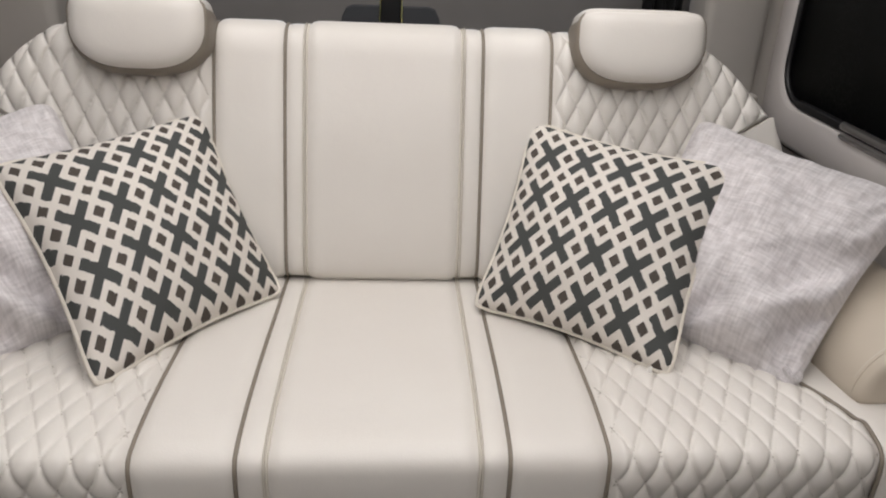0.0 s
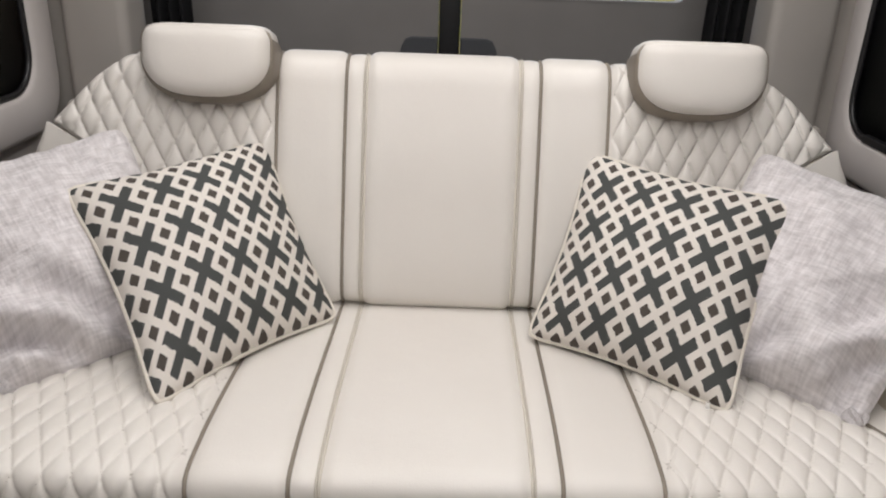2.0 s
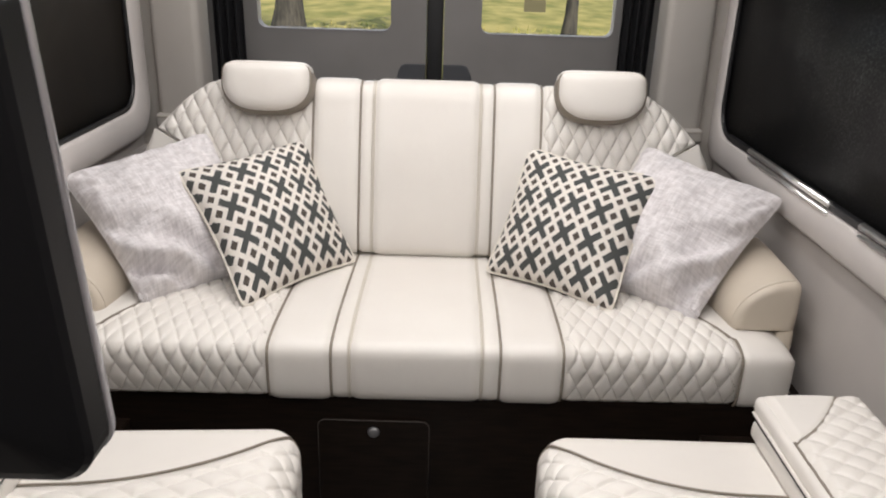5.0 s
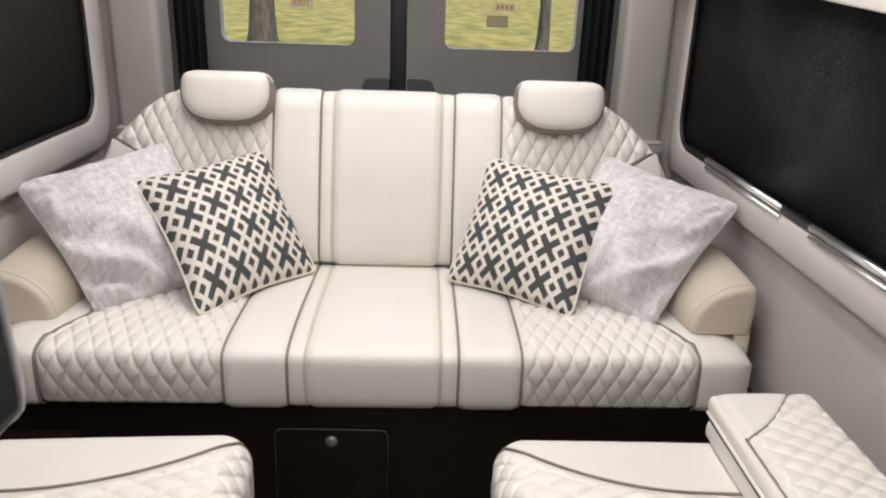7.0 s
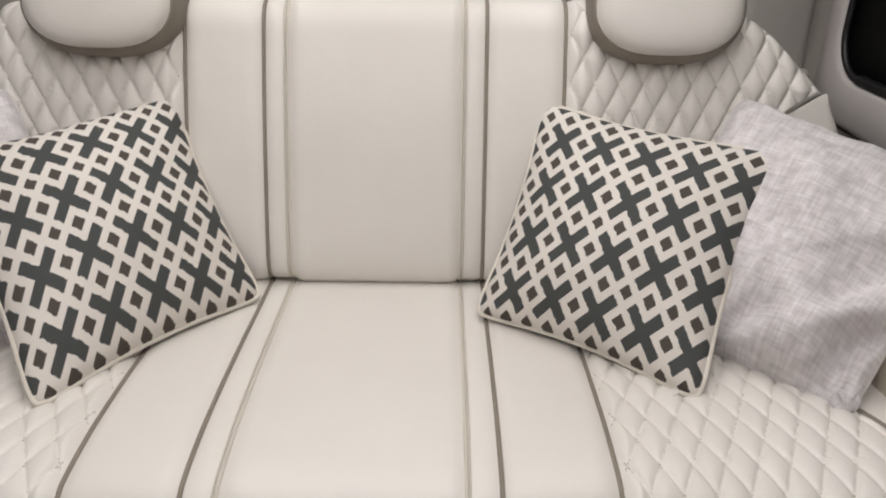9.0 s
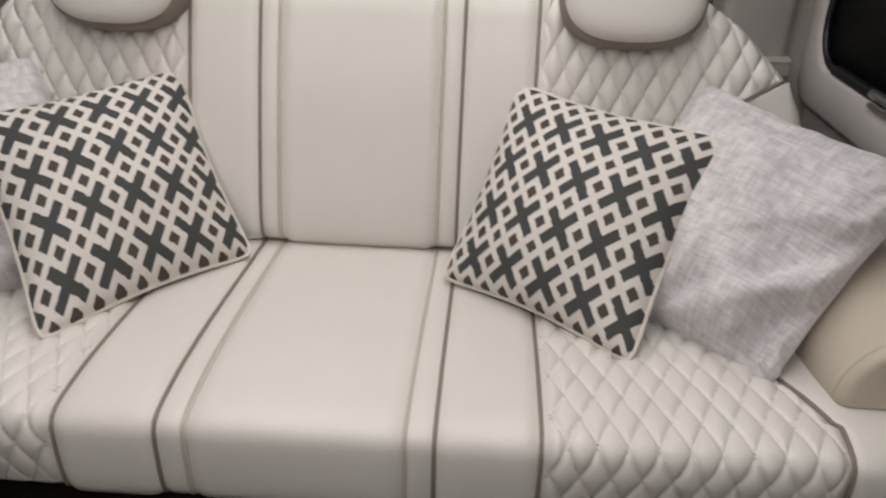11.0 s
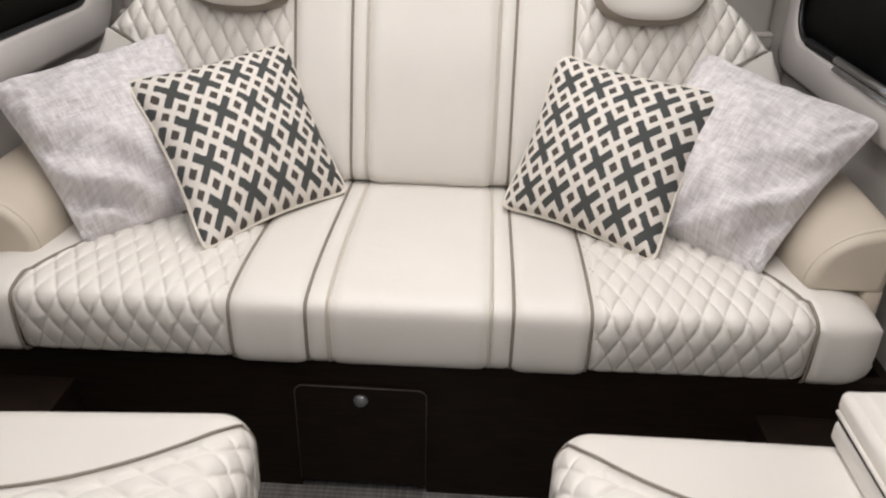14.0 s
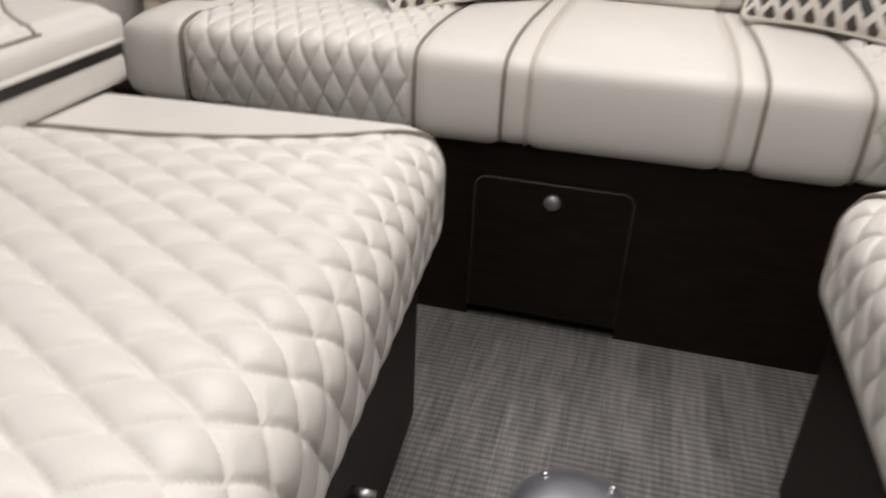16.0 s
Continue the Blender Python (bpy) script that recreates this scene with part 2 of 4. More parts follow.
    link(m, light.outputs[2], mix.inputs[6])
    link(m, ink.outputs[2], mix.inputs[7])
    link(m, mix.outputs[2], bsdf(m).inputs["Base Color"])
    n1 = relief(m, thread.outputs["Fac"], 0.4, 0.001)
    relief(m, total, 0.3, 0.0006, n1)
    return m


LATTICE = lattice_fabric()
CORD = mat("cream_cord", (0.72, 0.675, 0.60), 0.8)
GRASS = mat("dry_grass", (0.2, 0.2, 0.05), 0.9)
c, fac, vec = mottle(GRASS, (0.21, 0.21, 0.04), (0.48, 0.39, 0.12), 1.3, 12.0, stretch=(1.0, 0.45, 1))
link(GRASS, c, bsdf(GRASS).inputs["Base Color"])
BARK = mat("tree_bark", (0.07, 0.06, 0.05), 0.9)
c, fac, vec = mottle(BARK, (0.03, 0.027, 0.022), (0.075, 0.065, 0.052), 6.0, 6.0, stretch=(4, 4, 0.7))
link(BARK, c, bsdf(BARK).inputs["Base Color"])
LEAF = mat("tree_leaf", (0.06, 0.10, 0.03), 0.7)
PAPER = mat("sticker_paper", (0.34, 0.31, 0.17), 0.6)
PALEPAPER = mat("pale_sticker_paper", (0.62, 0.54, 0.36), 0.6)
REDINK = mat("red_ink", (0.44, 0.20, 0.14), 0.6)


# ---- building helpers ----
def part(name, bm, material, parent=None, label="", smooth=True):
    me = bpy.data.meshes.new(name)
    bmesh.ops.recalc_face_normals(bm, faces=bm.faces[:])
    bm.to_mesh(me)
    bm.free()
    me.materials.append(material)
    if smooth:
        for p in me.polygons:
            p.use_smooth = True
    ob = new(name, me)
    if parent:
        ob.parent = parent
    if label:
        ob["label"] = label
    return ob


def empty(name, label, category, group="", kind=""):
    return tagged(new(name), label, category, group, kind)


def box(x0, x1, y0, y1, z0, z1, bevel=0.0, seg=2):
    bm = bmesh.new()
    bmesh.ops.create_cube(bm, size=1, matrix=Matrix.LocRotScale(((x0 + x1) / 2, (y0 + y1) / 2, (z0 + z1) / 2), None, (abs(x1 - x0), abs(y1 - y0), abs(z1 - z0))))
    if bevel:
        bmesh.ops.bevel(bm, geom=bm.edges[:], offset=bevel, segments=seg, affect="EDGES", profile=0.5)
    return bm


def sheet(nu, nv, fn, closed_u=False):
    """A grid of fn(a, b) for a, b in 0..1, with a UV map."""
    bm = bmesh.new()
    uv = bm.loops.layers.uv.new("UVMap")
    vs = [[bm.verts.new(fn(i / nu, j / nv)) for j in range(nv + 1)] for i in range(nu + 1)]
    for i in range(nu):
        for j in range(nv):
            f = bm.faces.new((vs[i][j], vs[i + 1][j], vs[i + 1][j + 1], vs[i][j + 1]))
            for lp, (a, b) in zip(f.loops, ((i, j), (i + 1, j), (i + 1, j + 1), (i, j + 1))):
                lp[uv].uv = (a / nu, b / nv)
    return bm


def tube(points, r, n=8, closed=False):
    pts = [Vector(p) for p in points]
    bm = bmesh.new()
    rings, side = [], None
    m = len(pts)
    for k, p in enumerate(pts):
        a = pts[(k - 1) % m] if closed or k else p
        b = pts[(k + 1) % m] if closed or k < m - 1 else p
        d = (b - a).normalized()
        if side is None:
            side = d.orthogonal()
        side = (side - d * side.dot(d)).normalized()
        up = d.cross(side)
        rings.append([bm.verts.new(p + r * (math.cos(2 * math.pi * i / n) * side + math.sin(2 * math.pi * i / n) * up)) for i in range(n)])
    for k in range(m if closed else m - 1):
        A, B = rings[k], rings[(k + 1) % m]
        for i in range(n):
            bm.faces.new((A[i], A[(i + 1) % n], B[(i + 1) % n], B[i]))
    if not closed:
        bm.faces.new(rings[0])
        bm.faces.new(rings[-1][::-1])
    return bm


def prism(outline, place, d0, d1, bevel=0.0, seg=3):
    """Outline of (a, b) drawn out from depth d0 to d1; place(a, b, d) gives the point."""
    bm = bmesh.new()
    A = [bm.verts.new(place(a, b, d0)) for a, b in outline]
    B = [bm.verts.new(place(a, b, d1)) for a, b in outline]
    n = len(outline)
    fa, fb = bm.faces.new(A), bm.faces.new(B[::-1])
    for i in range(n):
        bm.faces.new((A[i], B[i], B[(i + 1) % n], A[(i + 1) % n]))
    if bevel:
        rim = [e for e in bm.edges if e in fa.edges[:] or e in fb.edges[:]]
        bmesh.ops.bevel(bm, geom=rim, offset=bevel, segments=seg, affect="EDGES", profile=0.5)
    return bm


def rounded(x0, x1, z0, z1, r, n=5):
    """Outline of a rectangle with rounded corners."""
    pts = []
    for cx, cz, a0 in ((x1 - r, z1 - r, 0), (x0 + r, z1 - r, 90), (x0 + r, z0 + r, 180), (x1 - r, z0 + r, 270)):
        for k in range(n + 1):
            a = radians(a0 + 90 * k / n)
            pts.append((cx + r * math.cos(a), cz + r * math.sin(a)))
    return pts


def curve_points(ctrl, n):
    """n + 1 points along a smooth curve through the control points, evenly spaced, with the length."""
    c = [np.array(p, float) for p in ctrl]
    c = [2 * c[0] - c[1]] + c + [2 * c[-1] - c[-2]]
    pts = []
    for k in range(1, len(c) - 2):
        for i in range(24):
            t = i / 24
            p0, p1, p2, p3 = c[k - 1:k + 3]
            pts.append(0.5 * (2 * p1 + (p2 - p0) * t + (2 * p0 - 5 * p1 + 4 * p2 - p3) * t * t + (3 * p1 - p0 - 3 * p2 + p3) * t ** 3))
    pts.append(c[-2])
    pts = np.array(pts)
    run = np.r_[0, np.cumsum(np.linalg.norm(np.diff(pts, axis=0), axis=1))]
    at = np.linspace(0, run[-1], n + 1)
    return np.stack([np.interp(at, run, pts[:, k]) for k in range(pts.shape[1])], 1), run[-1]


QW, QH = 0.0400, 0.080


class Profile:
    """A section in the y-z plane along which leather panels are laid."""

    def __init__(self, ctrl, flip=1, fold=None, amp=0.010, skew=0.0):
        """fold: the height of the front edge, on which a row of quilting crossings lies. amp: how far the quilting swells. skew: how far one end stands back."""
        self.p, self.length = curve_points(ctrl, 200)
        self.amp, self.skew = amp, skew
        self.start = 0.0
        if fold:
            k = max(i for i in range(201) if self.p[i][1] > fold)
            self.start = self.length * k / 200 % (QH / 2)
        d = np.gradient(self.p, axis=0)
        d /= np.linalg.norm(d, axis=1)[:, None]
        self.n = np.stack([d[:, 1], -d[:, 0]], 1) * flip

    def at(self, s):
        k = min(max(s, 0), 1) * 200
        i = min(int(k), 199)
        f = k - i
        return self.p[i] * (1 - f) + self.p[i + 1] * f, self.n[i] * (1 - f) + self.n[i + 1] * f

    def point(self, x, s, h=0.0):
        p, n = self.at(s)
        return (x, p[0] + n[0] * h + self.skew * x, p[1] + n[1] * h)


def quilt(x, l, w=QW, h=QH, amp=0.0100, crease=0.46):
    """Height of padded diamonds w wide and h long, sewn down along their edges."""
    a, b = x / w + l / h, x / w - l / h
    p, q = abs(math.sin(math.pi * a)), abs(math.sin(math.pi * b))
    return amp * ((1 - crease) * (p * q) ** 0.5 + crease * (1 - math.exp(-min(p, q) / 0.12)))


def puff(f, dip=0.007, sharp=0.10):
    """0 at both edges of a panel, dip inside."""
    e = min(f, 1 - f) / sharp
    return dip * (1 - max(0, 1 - e) ** 2)


def panel(name, prof, xa, xb, material, parent, s0=0.0, s1=1.0, quilted=False, step=0.012, dip=0.007, tuck=0.0, label="", wide=None, turn_at=0.80):
    """A leather panel between the lines xa(s) and xb(s). tuck: how far its outer edge turns back, from turn_at on."""
    mid = (s0 + s1) / 2
    w = wide or abs(xb(mid) - xa(mid))
    nu, nv = max(6, int(w / step)), max(8, int(prof.length * (s1 - s0) / step))

    def lie(a, s):
        """The point a of the way across at s along, and whether it is on the open face."""
        x = xa(s) + (xb(s) - xa(s)) * a
        h = puff(a, dip, min(0.45, 0.02 / w))
        if quilted:
            h += quilt(x, s * prof.length - prof.start, amp=prof.amp) * min(1, min(a, 1 - a) * w / 0.018) * (1 - 0.8 * max(0, min(1, (s - 0.82) / 0.1))) - 0.005 * max(0, min(1, (s - 0.80) / 0.1))
        k = tuck(s) if callable(tuck) else tuck
        if k:
            t = max(0, (a - turn_at) / (1 - turn_at))
            h -= k * t ** 2.2
        return x, h

    def fn(a, b):
        s = s0 + (s1 - s0) * b
        x, h = lie(a, s)
        return prof.point(x, s, h)

    ob = part(name, sheet(nu, nv, fn), material, parent, label)
    if quilted:
        def on_skin(x, l):
            s = (l + prof.start) / prof.length
            a = (x - xa(s)) / (xb(s) - xa(s))
            if not (0.02 < a < 0.985 and s0 + 0.01 < s < s1 - 0.01):
                return None
            return Vector(prof.point(x, s, lie(a, s)[1] + 0.0013))
        part("stitching", stitches(on_skin, -0.9, 0.9, s0 * prof.length - prof.start, s1 * prof.length - prof.start, QW, QH), THREAD, ob, "tone-on-tone thread")
    return ob


def stitches(on_skin, x0, x1, l0, l1, w, h, size=0.0009, pitch=0.0075):
    """Short raised stitches along both families of sewing lines."""
    bm = bmesh.new()
    step = pitch / math.hypot(1, w / h)
    for sign in (-1, 1):
        k0 = math.floor(min(x0 / w + sign * l0 / h, x0 / w + sign * l1 / h))
        k1 = math.ceil(max(x1 / w + sign * l0 / h, x1 / w + sign * l1 / h))
        for k in range(k0, k1 + 1):
            l = l0
            while l < l1:
                e0, e1 = l, l + step * 0.66
                l += step
                X0, X1 = w * (k - sign * e0 / h), w * (k - sign * e1 / h)
                if not (x0 < X0 < x1 and x0 < X1 < x1):
                    continue
                p, q = on_skin(X0, e0), on_skin(X1, e1)
                if p is None or q is None:
                    continue
                d = (q - p).normalized()
                u = d.orthogonal().normalized() * size
                v = d.cross(u).normalized() * size
                A = [bm.verts.new(p + o) for o in (u, v, -u, -v)]
                m = [bm.verts.new((p + q) / 2 + o * 1.25) for o in (u, v, -u, -v)]
                B = [bm.verts.new(q + o) for o in (u, v, -u, -v)]
                for i in range(4):
                    j = (i + 1) % 4
                    bm.faces.new((A[i], A[j], m[j], m[i]))
                    bm.faces.new((m[i], m[j], B[j], B[i]))
    return bm


def welt(name, prof, x_of, material, parent, s0=0.0, s1=1.0, r=0.0032, h=0.002, n=60):
    return part(name, tube([prof.point(x_of(s0 + (s1 - s0) * k / n), s0 + (s1 - s0) * k / n, h) for k in range(n + 1)], r), material, parent)


def const(v):
    return lambda s: v


# ---- the van ----
part("floor", box(-0.95, 0.95, -3.3, 0.86, -0.06, -0.022), FLOOR, smooth=False)
tagged(bpy.data.objects["floor"], "grey streaked woven vinyl van floor", "floor", kind="structure")
tagged(part("ceiling", box(-0.95, 0.95, -3.3, 0.86, 1.88, 1.92), TRIM, smooth=False), "pale grey van headliner", "ceiling", kind="structure")
# added wall, never in view, that closes the van off behind the camera
tagged(part("wall_front", box(-0.95, 0.95, -3.34, -3.30, -0.03, 1.92), TRIM, smooth=False), "unseen plain pale grey wall added to close the van", "wall", kind="structure")

WIN_Z1, WIN_Y0 = 1.295, -1.75


def side_wall(sign, name, WIN_Y1, WIN_Z0, inset, glass):
    low = 0.917 if sign > 0 else 0.897
    wall = empty(name, "pale grey moulded van side wall with window surround", "wall", kind="structure")

    def pl(a, b, d):
        return (sign * d, a, b)
    # lower lining, set-back ledge and the moulded window surround
    part("lower_panel", prism([(0.86, -0.03), (0.86, 0.655), (-3.3, 0.655), (-3.3, -0.03)], pl, low, 0.95), TRIM, wall, smooth=False)
    part("ledge_panel", prism([(0.86, 0.655), (0.86, 0.72), (-3.3, 0.72), (-3.3, 0.655)], pl, low + 0.018, 0.95), TRIM, wall, smooth=False)
    out = rounded(WIN_Y0 - 0.10, WIN_Y1 + 0.10, WIN_Z0 - 0.095, 1.88, 0.10, 8)
    inn = rounded(WIN_Y0, WIN_Y1, WIN_Z0, WIN_Z1, 0.085, 8)
    bm = bmesh.new()
    depths = [(0.945, out, 0), (0.885 - inset, out, 0), (0.874 - inset, out, -0.004), (0.868 - inset, out, -0.014), (0.868 - inset, inn, 0.012), (0.873 - inset, inn, 0.004), (0.885 - inset, inn, 0.0), (0.925, inn, 0.0)]
    cy, cz = (WIN_Y0 + WIN_Y1) / 2, (WIN_Z0 + WIN_Z1) / 2
    rings = []
    for d, o, grow in depths:
        ring = []
        for a, b in o:
            ga = a + grow * (1 if a > cy else -1)
            gb = b + grow * (1 if b > cz else -1)
            ring.append(bm.verts.new((sign * d, ga, gb)))
        rings.append(ring)
    for A, B in zip(rings, rings[1:]):
        for i in range(len(A)):
            j = (i + 1) % len(A)
            bm.faces.new((A[i], A[j], B[j], B[i]))
    part("window_surround", bm, SURROUND, wall, "pale moulded window surround")
    part("upper_panel", box(sign * 0.938, sign * 0.95, -3.3, 0.86, 0.72, WIN_Z0 - 0.02), TRIM, wall, smooth=False)
    part("rear_panel", box(sign * 0.925, sign * 0.95, WIN_Y1 + 0.02, 0.86, 0.745, 1.88), TRIM, wall, smooth=False)
    part("front_panel", box(sign * 0.925, sign * 0.95, -3.3, WIN_Y0 - 0.02, 0.745, 1.88), TRIM, wall, smooth=False)
    win = empty("window_1" if sign > 0 else "window_2", "black tinted side window with a drawn mesh shade", "window", kind="structure")
    part("pane", prism(rounded(WIN_Y0 - 0.02, WIN_Y1 + 0.02, WIN_Z0 - 0.02, WIN_Z1 + 0.02, 0.09, 8), pl, 0.884 - inset, 0.890 - inset), glass, win)
    part("gasket", tube([(sign * (0.880 - inset), a, b) for a, b in rounded(WIN_Y0 + 0.004, WIN_Y1 - 0.004, WIN_Z0 + 0.004, WIN_Z1 - 0.004, 0.083, 8)], 0.007, closed=True), BLACK, win)
    return win


side_wall(1, "wall_right", 0.345, 0.762, -0.020, GLASS_DARK)
side_wall(-1, "wall_left", 0.28, 0.80, 0.0, GLASS_PLAIN)
RAIL_Z = 0.762
# shade rail along the foot of one window
rail = empty("shade_rail", "bright metal shade rail along the window's lower edge", "rail")
part("rail_bar", box(0.889, 0.906, -1.55, 0.25, RAIL_Z - 0.002, RAIL_Z + 0.016, 0.004), BLACK, rail, smooth=False)
for ya, yb in ((-0.42, 0.055), (-0.95, -0.56)):
    part("rail_strip", tube([(0.889, ya, RAIL_Z + 0.012), (0.889, yb, RAIL_Z + 0.012)], 0.0085, 14), POLISHED, rail, "polished metal strip")
    part("rail_strip", tube([(0.887, ya, RAIL_Z - 0.008), (0.887, yb, RAIL_Z - 0.008)], 0.0045, 12), POLISHED, rail, "polished metal strip")
# overhead panel along the top of that window
over = empty("trim_1", "cream edged overhead panel above the side window", "trim", kind="structure")
part("edge_strip", prism([(0.30, 1.277), (-1.9, 1.117), (-1.9, 1.147), (0.30, 1.307)], lambda a, b, d: (d, a, b), 0.80, 0.886, 0.006), CREAM, over)
part("overhead_panel", prism([(0.30, 1.309), (-1.9, 1.149), (-1.9, 1.63), (0.30, 1.63)], lambda a, b, d: (d, a, b), 0.806, 0.886), TAUPEWALL, over, "brown-grey overhead panel", smooth=False)

# ---- rear doors ----
DOOR_Y = 0.75


def rear_door(x0, x1, wx0, wx1, name):
    door = empty(name, "closed grey rear van door with a window", "door", kind="structure")
    WZ0, WZ1 = 0.99, 1.56

    def pl(a, b, d):
        return (a, d, b)
    for nm, bm in (("lower_card", box(x0, x1, DOOR_Y, DOOR_Y + 0.05, 0.0, WZ0)), ("upper_card", box(x0, x1, DOOR_Y, DOOR_Y + 0.05, WZ1, 1.88)),
                   ("side_card", box(x0, wx0, DOOR_Y, DOOR_Y + 0.05, WZ0, WZ1)), ("side_card", box(wx1, x1, DOOR_Y, DOOR_Y + 0.05, WZ0, WZ1))):
        part(nm, bm, DOORSKIN, door, smooth=False)
    # the opening's rounded corners and its pale reveal
    o1, o2 = rounded(wx0 - 0.002, wx1 + 0.002, WZ0 - 0.002, WZ1 + 0.002, 0.004, 6), rounded(wx0 + 0.004, wx1 - 0.004, WZ0 + 0.004, WZ1 - 0.004, 0.03, 6)
    for nm, material, rings in (("window_frame", DOORSKIN, ((DOOR_Y - 0.0015, o1), (DOOR_Y - 0.0015, o2))), ("reveal", SURROUND, ((DOOR_Y - 0.0015, o2), (DOOR_Y + 0.05, o2)))):
        bm = bmesh.new()
        R = [[bm.verts.new((a, y, b)) for a, b in o] for y, o in rings]
        for i in range(len(R[0])):
            j = (i + 1) % len(R[0])
            bm.faces.new((R[0][i], R[0][j], R[1][j], R[1][i]))
        part(nm, bm, material, door)
    pane = part("pane", box(wx0, wx1, DOOR_Y + 0.03, DOOR_Y + 0.034, WZ0, WZ1), SCREEN, door, smooth=False)
    pane.visible_shadow = False
    return door


rear_door(-0.95, -0.026, -0.615, -0.146, "door_1")
rear_door(0.034, 0.95, 0.160, 0.626, "door_2")
tagged(part("door_gasket", box(-0.024, 0.032, DOOR_Y - 0.012, DOOR_Y + 0.04, 0, 1.88, 0.006), BLACK), "black rubber seal between the rear doors", "seal", kind="structure")
for sgn, xa in ((-1, -0.026), (1, 0.034)):
    out = [(xa, 0.50), (xa, 0.886), (xa + sgn * 0.070, 0.886), (xa + sgn * 0.086, 0.880), (xa + sgn * 0.096, 0.860), (xa + sgn * 0.112, 0.80), (xa + sgn * 0.135, 0.74), (xa + sgn * 0.175, 0.695), (xa + sgn * 0.24, 0.67), (xa + sgn * 0.30, 0.50)]
    tagged(part("latch_cover", prism(out, lambda a, b, d: (a, d, b), DOOR_Y - 0.014, DOOR_Y - 0.001, 0.004), DARKPLASTIC, smooth=False), "dark slate plastic latch cover on the rear door", "cover")

# stickers on the rear panes
st = empty("exit_sticker", "small red-lettered exit sticker on the rear window", "sticker")
part("sticker_back", box(-0.375, -0.295, DOOR_Y + 0.024, DOOR_Y + 0.026, 1.115, 1.145), PALEPAPER, st, smooth=False)
tx = bpy.data.curves.new("lettering", "FONT")
tx.body, tx.size, tx.align_x, tx.align_y = "EXIT", 0.028, "CENTER", "CENTER"
lt = new("lettering", tx)
lt.data.materials.append(REDINK)
lt.matrix_world = pose(-0.335, DOOR_Y + 0.0225, 1.130, 90, 0, 0)
lt.parent = st
st2 = empty("window_sticker", "small plain tan sticker on the rear window", "sticker")
part("sticker_back", box(0.31, 0.385, DOOR_Y + 0.024, DOOR_Y + 0.026, 1.07, 1.11), PAPER, st2, smooth=False)
st3 = empty("window_sticker", "small sticker with unreadable red marks on the rear window", "sticker")
part("sticker_back", box(0.335, 0.405, DOOR_Y + 0.024, DOOR_Y + 0.026, 1.125, 1.15), PALEPAPER, st3, smooth=False)
for k in range(4):
    part("mark", box(0.342 + k * 0.016, 0.351 + k * 0.016, DOOR_Y + 0.022, DOOR_Y + 0.0238, 1.131, 1.145), REDINK, st3, smooth=False)

# pillars wrapped in vinyl, black curtains beside the rear doors
for sgn in (-1, 1):
    pil = empty("pillar", "padded vinyl-wrapped rear pillar with a stitched cuff", "pillar", "rear pillars", "structure")
    x0, x1 = sgn * 0.70, sgn * 0.845
    part("pillar_wrap", box(x0, x1, 0.36, 0.49, 0.0, 1.88, 0.022, 4), PILLAR, pil)
    part("pillar_wrap", box(sgn * 0.82, sgn * 0.925, 0.40, 0.49, 0.0, 1.88, 0.015, 3), PILLAR, pil)
    part("cuff", box(sgn * 0.692, sgn * 0.853, 0.345, 0.48, 0.72, 0.765, 0.012, 3), PILLAR, pil)
    part("cuff_stitch", tube([(sgn * 0.70, 0.343, 0.758), (sgn * 0.845, 0.343, 0.758)], 0.0016, 6), SEAM, pil)
    cur = empty("curtain", "gathered black curtain hanging beside the rear door", "curtain", "black curtains")

    def fold(a, b, sgn=sgn):
        return (sgn * (0.585 + 0.095 * a), 0.462 + 0.014 * math.sin(a * 22) + 0.004 * math.sin(b * 9), 0.55 + 1.3 * b)
    bm = sheet(40, 20, fold)
    bmesh.ops.solidify(bm, geom=bm.faces[:], thickness=0.004)
    part("curtain_cloth", bm, BELT, cur)

# ---- the sofa ----
sofa = empty("sofa", "cream leather sofa with diamond-quilted sides and taupe piping", "sofa")
seat = Profile([(0.07, 0.43), (0.03, 0.452), (-0.10, 0.457), (-0.28, 0.462), (-0.40, 0.460), (-0.470, 0.453), (-0.506, 0.4455), (-0.5185, 0.438), (-0.5235, 0.424), (-0.525, 0.385), (-0.523, 0.340), (-0.512, 0.317), (-0.46, 0.308)], 1, 0.438, 0.0102, 0.015)
back = Profile([(0.05, 0.462), (0.005, 0.466), (-0.018, 0.482), (-0.016, 0.53), (0.010, 0.63), (0.045, 0.75), (0.080, 0.850), (0.096, 0.890), (0.120, 0.912), (0.155, 0.914), (0.185, 0.890)], -1, amp=0.0135)


def seat_edge(s):
    y = seat.at(s)[0][0] if s < 0.70 else -0.53
    return float(np.interp(y, [-0.53, -0.50, -0.475, -0.45, -0.415, -0.368, -0.2, 0.0, 0.07], [0.7255, 0.725, 0.7205, 0.7115, 0.693, 0.665, 0.575, 0.47, 0.44]))


def front_fade(x0, x1):
    """A line that shifts a little outwards towards the seat's front."""
    return lambda s: x0 + (x1 - x0) * min(1, s / 0.75)


